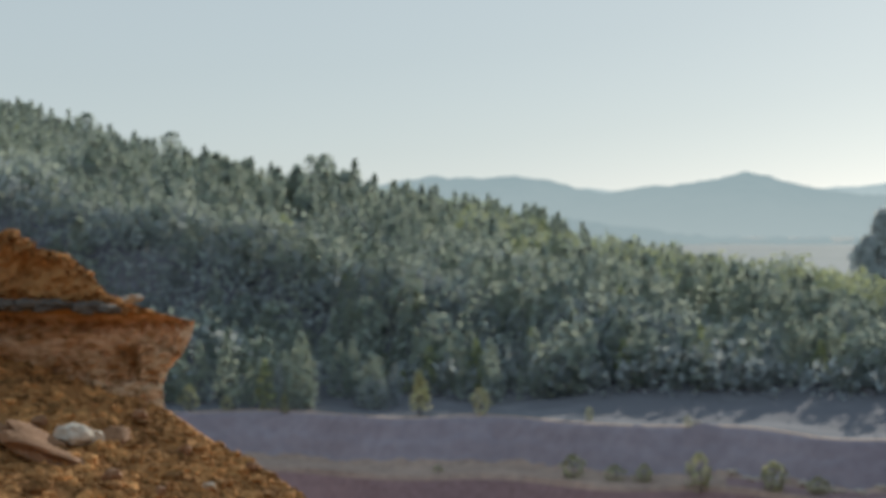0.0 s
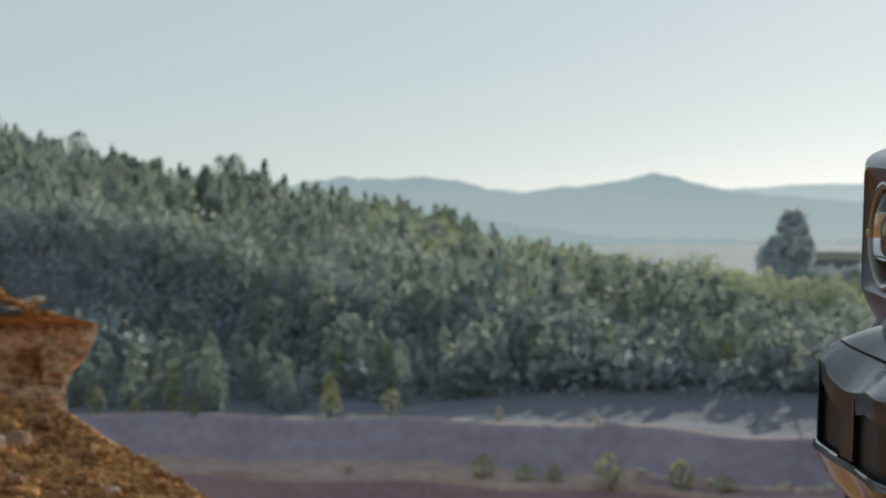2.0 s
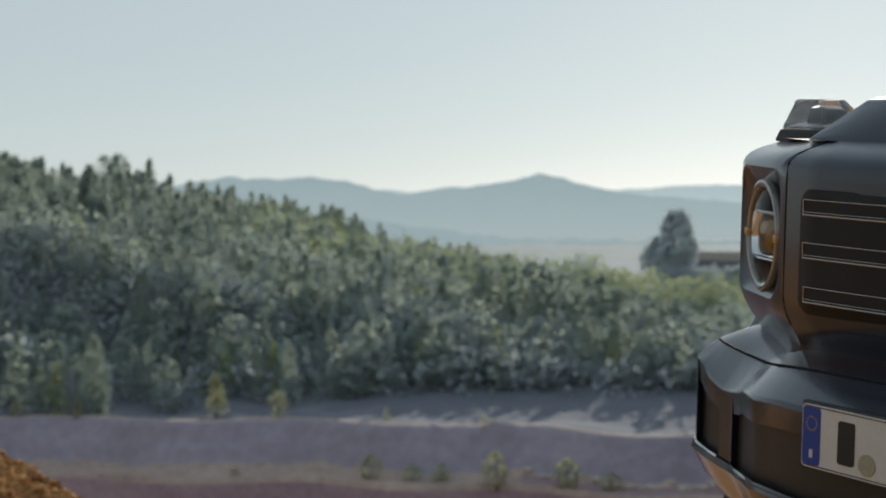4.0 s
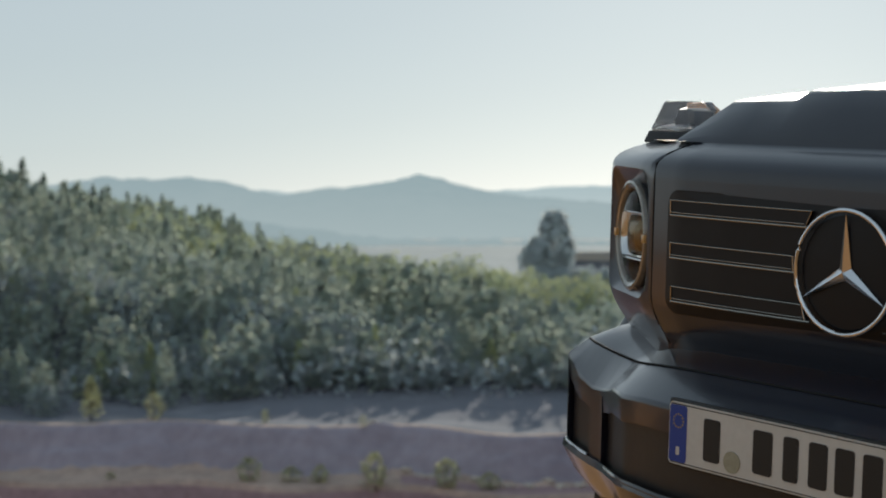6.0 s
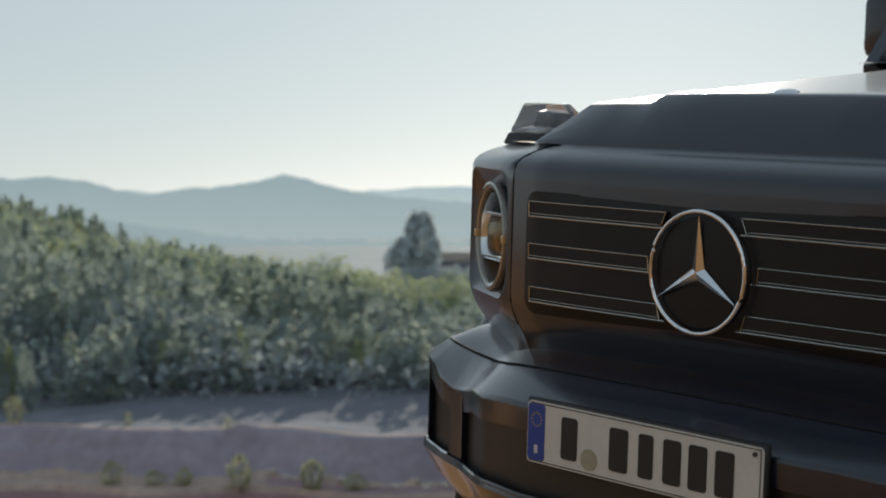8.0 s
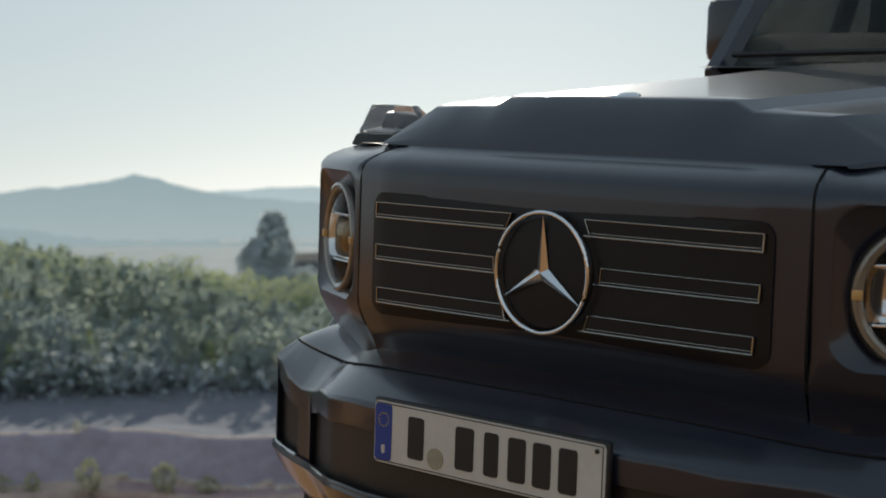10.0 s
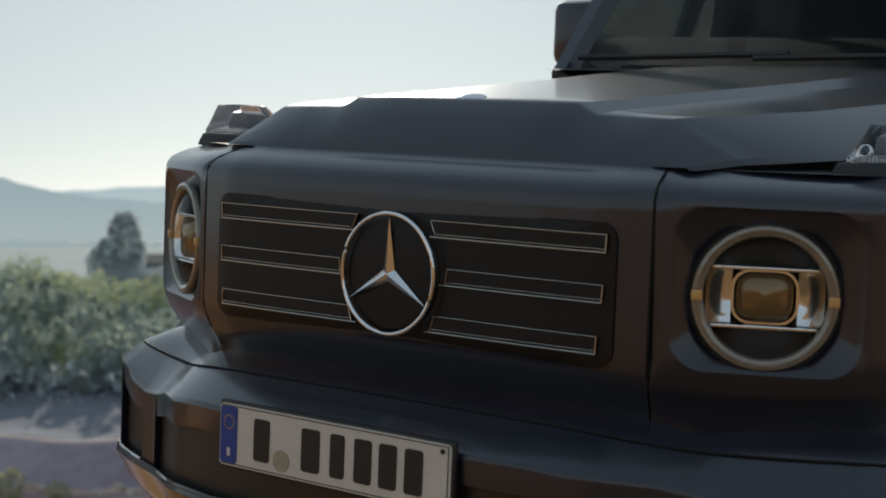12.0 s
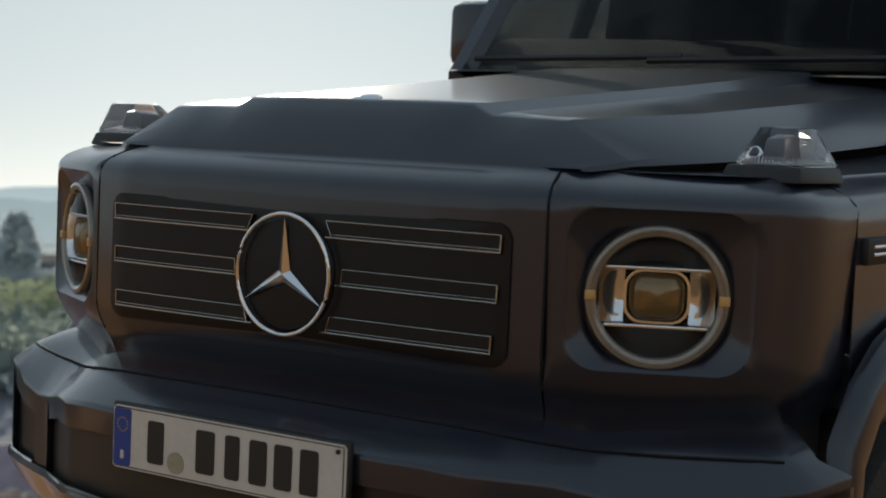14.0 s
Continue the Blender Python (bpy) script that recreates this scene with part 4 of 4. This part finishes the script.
def build_clods():
    """Loose clods and pebbles over the bank and the ledge's top, past counting."""
    rnd = random.Random(5)
    base = bmesh.new()
    bmesh.ops.create_icosphere(base, subdivisions=1, radius=1)
    bv = np.array([v.co[:] for v in base.verts])
    bf = np.array([[v.index for v in f.verts] for f in base.faces])
    base.free()
    vs, fs, n = [], [], 0
    for i in range(9000):
        u = rnd.uniform(-300, -30)
        top = curve(BANK_TOP, u)[0]
        v = top - abs(rnd.gauss(0, 1)) * 75 if i > 500 else top + rnd.uniform(-3, 1)
        p = at(u, v, bank_depth(u, v))
        s = 0.010 + 0.030 * rnd.random() ** 2.2 + (0.06 * rnd.random() if rnd.random() < 0.07 else 0)
        if i % 5 == 0 and u < -180:
            u = rnd.uniform(-285, -196)
            top = curve(LEDGE[:14], u)[0]
            p = at(u, top - rnd.uniform(0, 7), 14.2 + rnd.uniform(-0.1, 0.7))
            s *= 0.75
        d = rugged(p, 2.2, 0.05) + rugged(p, 7.0, 0.022)
        p = p + Vector((0, -d, d * 0.6))
        jit = 1 + np.array([[rnd.uniform(-0.42, 0.42)] for _ in bv])
        sc = np.array([s * rnd.uniform(0.8, 1.5), s * rnd.uniform(0.8, 1.4), s * rnd.uniform(0.6, 1.0)])
        a = rnd.uniform(0, math.tau)
        R = np.array([[math.cos(a), -math.sin(a), 0], [math.sin(a), math.cos(a), 0], [0, 0, 1]])
        vs.append((bv * jit * sc) @ R.T + np.array(p[:]))
        fs.append(bf + n)
        n += len(bv)
    ob = fill("rubble", np.concatenate(vs).tolist(), np.concatenate(fs).tolist(), M_CLOD, sharp=0)
    tagged(ob, "loose ochre clods and gravel on the bank", "rubble", kind="stuff")


build_slope()
build_ledge()
build_clods()
_p = lambda u, v, lift=0.0: at(u, v, bank_depth(u, v) - 0.08 - lift)
lump("stone", M_WHITEROCK, _p(-225, -131, 0.12), (0.20, 0.12, 0.085), 1.3, "broken pale quartz stone lying in ochre rubble", "stone", 0.3, 14)
lump("stone", M_WHITEROCK, _p(-145, -162, 0.08), (0.06, 0.05, 0.028), 2.7, "small pale pebble on the ochre bank", "stone", 0.25, 20)
lump("slab", M_SLAB, _p(-246, -139, 0.02), (0.42, 0.24, 0.085), 9.0, "flat brown rock slab half buried in rubble", "stone", 0.62, 26)
lump("slab", M_SLAB, _p(-205, -134, -0.1), (0.17, 0.15, 0.06), 6.5, "dark broken rock piece in ochre rubble", "stone", 0.3, 24)
for _u, _v, _s in ((-118, -150, 0.035), (-188, -118, 0.05), (-250, -122, 0.045), (-160, -140, 0.04), (-205, -156, 0.05), (-175, -165, 0.03)):
    lump("stone", M_SLAB, _p(_u, _v, 0.06), (_s * 1.5, _s * 1.2, _s), _u * 0.37, "brown stone loose on the ochre bank", "stone", 0.3, 10, group="stones on the bank")
lump("stone", M_WHITEROCK, at(-192, -46, 14.0), (0.085, 0.08, 0.028), 3.3, "white stone on the edge of the ledge", "stone", 0.3, 18)
_r = random.Random(9)
for _i in range(16):
    _u = -276 + _i * 4.6 + _r.uniform(-1.5, 1.5)
    lump("grey_stone", M_GREYROCK, at(_u, -50 + _r.uniform(-3, 2), 13.98 + 0.0012 * (_u + 276)), (_r.uniform(0.06, 0.13), 0.10, _r.uniform(0.025, 0.045)), _i * 1.7, "dark grey stone in a bed of the ledge", "stone", 0.3, _r.uniform(-10, 10), group="stones in the grey bed")


# ---------------------------------------------------------------- trees
def crown_cards(rnd, shape, count, size):
    """Corner arrays of small leaf clumps that fill a crown 1 high; shape: (height, radius) knots."""
    out = []
    lobes = [(rnd.uniform(0, math.tau), rnd.uniform(0.2, 0.95), rnd.uniform(0.25, 0.45)) for _ in range(9)]
    while len(out) < count:
        z = shape[0][0] + (shape[-1][0] - shape[0][0]) * rnd.random() ** 0.9
        r = curve(shape, z)[0]
        a = rnd.uniform(0, math.tau)
        bulge = 0.62 + max(math.exp(-((math.atan2(math.sin(a - la), math.cos(a - la)) / 0.8) ** 2) - ((z - lz) / lw) ** 2 * 2) for la, lz, lw in lobes) * 0.5
        d = r * bulge * math.sqrt(rnd.uniform(0.25, 1.0))
        c = Vector((d * math.cos(a), d * math.sin(a), z + rnd.uniform(-0.02, 0.02)))
        s = size * rnd.uniform(0.6, 1.3)
        q = Euler((rnd.uniform(-1.1, 1.1), rnd.uniform(-1.1, 1.1), rnd.uniform(0, 6.3))).to_matrix()
        out.append([c + q @ Vector(k) * s for k in ((-1, -0.5, 0), (0.6, -0.8, 0.22), (1, 0.5, -0.12), (-0.5, 0.8, 0.2))])
    return out


PINE = [(0.12, 0.10), (0.22, 0.20), (0.45, 0.185), (0.7, 0.12), (0.9, 0.055), (1.0, 0.01)]
UMBRELLA = [(0.35, 0.06), (0.5, 0.24), (0.7, 0.34), (0.88, 0.28), (1.0, 0.08)]
ROUND = [(0.05, 0.22), (0.2, 0.38), (0.5, 0.44), (0.8, 0.32), (1.0, 0.06)]
FIR = [(0.05, 0.15), (0.2, 0.24), (0.45, 0.215), (0.7, 0.14), (0.9, 0.07), (1.0, 0.02)]
SLIM = [(0.10, 0.09), (0.3, 0.14), (0.6, 0.13), (0.85, 0.07), (1.0, 0.01)]
_kinds = []
for _k, (_s, _c, _z) in enumerate(((FIR, 170, 0.042), (FIR, 180, 0.040), (ROUND, 150, 0.060), (SLIM, 110, 0.040), (UMBRELLA, 140, 0.055), (ROUND, 160, 0.058))):
    _kinds.append(np.array([[p[:] for p in card] for card in crown_cards(random.Random(40 + _k), _s, _c, _z)]))


def ground_z(x, y):
    return height(math.degrees(math.atan2(x, y)), math.hypot(x, y))


def build_wood(name, count, rmin, seed, mat, label, pick, tall, where):
    rnd = random.Random(seed)
    vs, made = [], 0
    while made < count:
        deg = rnd.uniform(-17, 19)
        k = rnd.random() ** 0.8
        rr = curve(RIDGE, deg)[1]
        r = rmin + (rr * 1.02 - rmin) * k
        if not where(rnd, deg, k, r):
            continue
        x, y, _ = polar(deg, r)
        h = rnd.uniform(*tall) * (0.75 + 0.5 * noise.noise((x * 0.02, y * 0.02, 5)))
        a = rnd.uniform(0, math.tau)
        w = h * rnd.uniform(0.8, 1.25)
        R = np.array([[math.cos(a) * w, -math.sin(a) * w, 0], [math.sin(a) * w, math.cos(a) * w, 0], [0, 0, h]])
        t = _kinds[rnd.choice(pick)]
        vs.append((t.reshape(-1, 3) @ R.T) + np.array((x, y, ground_z(x, y) - 0.3)))
        made += 1
    v = np.concatenate(vs)
    faces = np.arange(len(v)).reshape(-1, 4).tolist()
    return tagged(fill(name, v.tolist(), faces, mat, sharp=0), label, "woods", kind="stuff")


def stands(rnd, deg, k, r):
    x, y, _ = polar(deg, r)
    return rnd.random() < 0.55 + 0.9 * noise.noise((x * 0.012, y * 0.012, 2))


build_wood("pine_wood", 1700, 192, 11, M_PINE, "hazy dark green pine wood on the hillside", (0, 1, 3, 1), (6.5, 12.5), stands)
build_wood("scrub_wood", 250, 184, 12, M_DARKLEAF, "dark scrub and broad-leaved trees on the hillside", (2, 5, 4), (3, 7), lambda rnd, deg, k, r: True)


def build_canopy(name, mat, count, seed, rmin, tall, keep, label):
    """Loose sprays of leaves that close the wood between its trunks."""
    rnd = random.Random(seed)
    vs = []
    while len(vs) < count:
        deg = rnd.uniform(-17, 18)
        rr = curve(RIDGE, deg)[1]
        k = rnd.random()
        if not keep(rnd, deg, k):
            continue
        x, y, _ = polar(deg, rmin + (rr - rmin) * k ** 0.9)
        h = tall * (0.55 + 0.75 * noise.noise((x * 0.06, y * 0.06, 9)) + 0.35 * noise.noise((x * 0.2, y * 0.2, 3)))
        c = Vector((x, y, ground_z(x, y) + max(0.3, h) * rnd.random() ** 0.6))
        q = Euler((rnd.uniform(-1.3, 1.3), rnd.uniform(-1.3, 1.3), rnd.uniform(0, 6.3))).to_matrix()
        s = rnd.uniform(0.2, 0.45)
        vs.append([(c + q @ Vector(p) * s)[:] for p in ((-1, -0.5, 0), (0.6, -0.8, 0.22), (1, 0.5, -0.12), (-0.5, 0.8, 0.2))])
    v = np.array(vs).reshape(-1, 3)
    tagged(fill(name, v.tolist(), np.arange(len(v)).reshape(-1, 4).tolist(), mat, sharp=0), label, "woods", kind="stuff")


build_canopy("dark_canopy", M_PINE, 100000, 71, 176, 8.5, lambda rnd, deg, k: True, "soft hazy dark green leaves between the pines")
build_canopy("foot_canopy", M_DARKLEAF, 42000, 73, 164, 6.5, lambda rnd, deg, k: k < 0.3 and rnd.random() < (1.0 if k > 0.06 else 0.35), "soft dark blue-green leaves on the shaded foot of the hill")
# the sunlit upper right of the wood is painted by this leaf colour
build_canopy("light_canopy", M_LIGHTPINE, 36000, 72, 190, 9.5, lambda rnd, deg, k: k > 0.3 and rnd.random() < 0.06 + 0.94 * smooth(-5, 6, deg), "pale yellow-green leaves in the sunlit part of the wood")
def build_slope_scrub(name, mat, count, seed, low, high, reach, label):
    """Dense scrub on the steep foot of the hill."""
    rnd = random.Random(seed)
    vs = []
    for i in range(count):
        deg = rnd.uniform(-17, 17.5)
        rr = curve(RIDGE, deg)[1]
        r = 180 + (rr - 178) * reach * rnd.random() ** 0.8
        if rnd.random() < 0.3:
            r = 180 - (22 - 12 * smooth(-2, 9, deg)) * rnd.random() ** 1.5
        x, y, _ = polar(deg, r)
        h = rnd.uniform(low, high)
        t = _kinds[rnd.choice((0, 1, 3, 5))].reshape(-1, 3) * np.array([h * 1.1, h * 1.1, h * rnd.uniform(0.8, 1.2)])
        a = rnd.uniform(0, math.tau)
        R = np.array([[math.cos(a), -math.sin(a), 0], [math.sin(a), math.cos(a), 0], [0, 0, 1]])
        vs.append(t @ R.T + np.array((x, y, ground_z(x, y) - 0.4)))
    v = np.concatenate(vs)
    tagged(fill(name, v.tolist(), np.arange(len(v)).reshape(-1, 4).tolist(), mat, sharp=0), label, "scrub", kind="stuff")


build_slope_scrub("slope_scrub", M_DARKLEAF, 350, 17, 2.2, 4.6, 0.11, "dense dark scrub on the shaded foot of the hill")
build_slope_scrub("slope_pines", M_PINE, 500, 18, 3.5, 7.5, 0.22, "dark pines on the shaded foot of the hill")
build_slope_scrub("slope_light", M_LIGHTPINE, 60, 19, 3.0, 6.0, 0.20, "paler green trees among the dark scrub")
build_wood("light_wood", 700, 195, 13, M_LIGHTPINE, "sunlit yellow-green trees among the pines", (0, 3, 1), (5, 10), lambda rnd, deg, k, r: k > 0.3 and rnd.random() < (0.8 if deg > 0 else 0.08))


def tree(name, deg, r, h, shape, mat, seed, label, category="tree", size=0.05, count=260, wide=1.0, sink=0.3):
    """A tree of its own: tapered trunk with limbs, and a crown of leaf clumps."""
    rnd = random.Random(seed)
    x, y, _ = polar(deg, r)
    root = new(name)
    root.location = (x, y, ground_z(x, y) - sink)
    tagged(root, label, category)
    bm = bmesh.new()
    lean = rnd.uniform(-0.03, 0.03) * h
    top = 0.9 if shape is not ROUND else 0.7
    tube(bm, [(lean * f * f, 0, h * f) for f in (0, 0.2, 0.45, 0.7, top)], [0.028 * h, 0.022 * h, 0.016 * h, 0.010 * h, 0.003 * h], 7)
    for i in range(8):
        f = 0.25 + 0.6 * i / 8
        a = rnd.uniform(0, math.tau)
        w = curve(shape, f)[0] * 0.8 * h * wide
        tube(bm, [(lean * f * f, 0, h * f), (w * 0.5 * math.cos(a), w * 0.5 * math.sin(a), h * (f + 0.03)), (w * math.cos(a), w * math.sin(a), h * (f + 0.08))], [0.009 * h, 0.006 * h, 0.002 * h], 5)
    part("trunk", bm, M_BARK, root, "grey-brown trunk with limbs")
    cards = crown_cards(rnd, shape, count, size)
    v = [(p.x * h * wide + lean * p.z, p.y * h * wide, p.z * h) for c in cards for p in c]
    fill("crown", v, [tuple(range(i, i + 4)) for i in range(0, len(v), 4)], mat, root, sharp=0)
    return root


def deg_of(x):
    return math.degrees(math.atan((x - 784) / 2864))


# tall pines on the ridge
_r = random.Random(21)
for _x, _h, _s in ((10, 9, ROUND), (48, 11, UMBRELLA), (95, 9, ROUND), (155, 12, UMBRELLA), (200, 9, UMBRELLA), (238, 10, PINE), (266, 8, SLIM), (305, 12, UMBRELLA), (338, 8, SLIM), (360, 10, PINE), (398, 7, PINE), (430, 7, ROUND), (478, 8, PINE), (520, 8, PINE), (548, 12, ROUND), (572, 13, UMBRELLA), (625, 12.5, PINE), (662, 9, SLIM), (698, 8, PINE), (748, 9, PINE), (768, 8, ROUND), (830, 8, PINE), (935, 6, PINE), (1105, 7, ROUND), (1298, 7, PINE)):
    _d = deg_of(_x)
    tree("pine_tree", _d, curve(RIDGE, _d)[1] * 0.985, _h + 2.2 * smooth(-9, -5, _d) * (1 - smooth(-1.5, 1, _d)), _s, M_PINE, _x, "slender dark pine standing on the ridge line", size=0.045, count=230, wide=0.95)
# great tree on the plain, its haze put into the pale leaf colour
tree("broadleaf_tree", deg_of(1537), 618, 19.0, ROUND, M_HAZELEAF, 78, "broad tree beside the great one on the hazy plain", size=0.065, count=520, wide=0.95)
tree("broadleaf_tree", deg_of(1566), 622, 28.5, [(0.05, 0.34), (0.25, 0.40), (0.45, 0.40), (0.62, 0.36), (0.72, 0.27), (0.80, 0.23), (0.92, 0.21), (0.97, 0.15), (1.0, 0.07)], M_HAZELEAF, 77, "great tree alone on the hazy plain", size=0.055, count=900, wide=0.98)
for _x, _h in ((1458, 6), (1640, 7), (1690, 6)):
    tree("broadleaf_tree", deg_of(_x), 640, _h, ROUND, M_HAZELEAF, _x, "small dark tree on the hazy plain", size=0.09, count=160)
# bushes on the upper bench
for _x, _h, _r0, _s in ((335, 2.6, 152.2, ROUND), (400, 1.6, 152.2, ROUND), (503, 2.0, 153, PINE), (742, 4.2, 153, PINE), (850, 2.6, 154, ROUND), (1043, 1.3, 153, ROUND), (1218, 1.1, 152.2, ROUND)):
    tree("shrub_tree", deg_of(_x), _r0 * (1 - 0.0048 * deg_of(_x)), _h, _s, M_SHRUB, _x, "pale yellow-green young tree on a quarry bench", size=0.055, count=170, wide=1.3 if _s is PINE else 1.0, sink=0.1)
# bushes on the lower bench
for _x, _h, _w in ((1015, 2.2, 1.35), (1090, 1.5, 1.7), (1140, 1.7, 1.5), (1242, 3.3, 1.0), (1370, 2.6, 1.3), (1450, 1.6, 1.6), (775, 0.8, 1.6)):
    tree("bush", deg_of(_x), 143.6 * (1 - 0.0048 * deg_of(_x)), _h, ROUND, M_SHRUB, _x, "olive-green bush on the pale lower bench", "bush", size=0.06, count=190, wide=_w, sink=0.2)


M_BOULDER = material("violet_boulder", (0.26, 0.25, 0.28), 0.9, other=(0.17, 0.165, 0.19), scale=1.2, bump=0.6)


# hedge and shed on the plain
def build_hedge():
    rnd = random.Random(31)
    vs = []
    for i in range(120):
        x, y, _ = polar(14.6 + 5.4 * i / 119, 610 + rnd.uniform(-6, 6))
        h = rnd.uniform(6.0, 8.5)
        t = _kinds[rnd.choice((2, 5))].reshape(-1, 3) * np.array([h * 0.9, h * 0.9, h])
        vs.append(t + np.array((x, y, ground_z(x, y) - 0.4)))
    v = np.concatenate(vs)
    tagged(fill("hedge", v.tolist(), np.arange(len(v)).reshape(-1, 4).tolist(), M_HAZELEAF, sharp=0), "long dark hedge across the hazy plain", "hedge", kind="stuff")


def build_shed():
    x, y, _ = polar(16.4, 660)
    root = new("shed")
    root.matrix_world = Matrix.Translation((x, y, ground_z(x, y))) @ pose(0, 0, 0, 0, 0, -16)
    tagged(root, "long low shed with a pale roof behind the hedge", "shed")
    bm = bmesh.new()
    box(bm, (-14, -5, -0.5), (14, 5, 8.0), 0.05)
    part("wall", bm, M_SCREE, root)
    bm = bmesh.new()
    sheet(bm, [[(px, -6, 7.7), (px, 0, 11.0), (px, 6, 7.7)] for px in (-15, 15)])
    bmesh.ops.solidify(bm, geom=list(bm.faces), thickness=0.3)
    part("roof", bm, M_WHITEROCK, root, "pale pitched roof")


build_hedge()
build_shed()

# boulders and low scrub at the foot of the hill
_r = random.Random(61)
for _i in range(46):
    _d = _r.uniform(-9, 17)
    _q = _r.uniform(169, 179)
    _x, _y, _ = polar(_d, _q)
    _s = _r.uniform(0.25, 0.7) * (1.3 if 4 < _d < 12 else 1)
    lump("boulder", M_BOULDER, (_x, _y, ground_z(_x, _y) + 0.1 * _s), (_s * 1.3, _s, _s * 0.55), _i * 2.3, "grey-violet boulder on the scree", "boulder", 0.3, _r.uniform(-12, 12), group="boulders on the scree")
for _i in range(26):
    _d = 10 + 7 * _r.random()
    _x, _y, _ = polar(_d, 147.6 * bend_at(_d) + _r.uniform(-0.8, 0.5))
    _s = _r.uniform(0.15, 0.4)
    lump("pale_boulder", M_WHITEROCK, (_x, _y, ground_z(_x, _y) + 0.05), (_s * 1.5, _s, _s * 0.6), _i * 1.9, "pale stone beside the quarry track", "boulder", 0.3, group="stones by the quarry track")

_x, _y, _ = polar(deg_of(1235), 151.9 * bend_at(deg_of(1235)))
lump("pale_boulder", M_WHITEROCK, (_x, _y, ground_z(_x, _y) + 0.2), (0.35, 0.3, 0.3), 5.5, "bright pale stone on the bench edge", "boulder", 0.25)
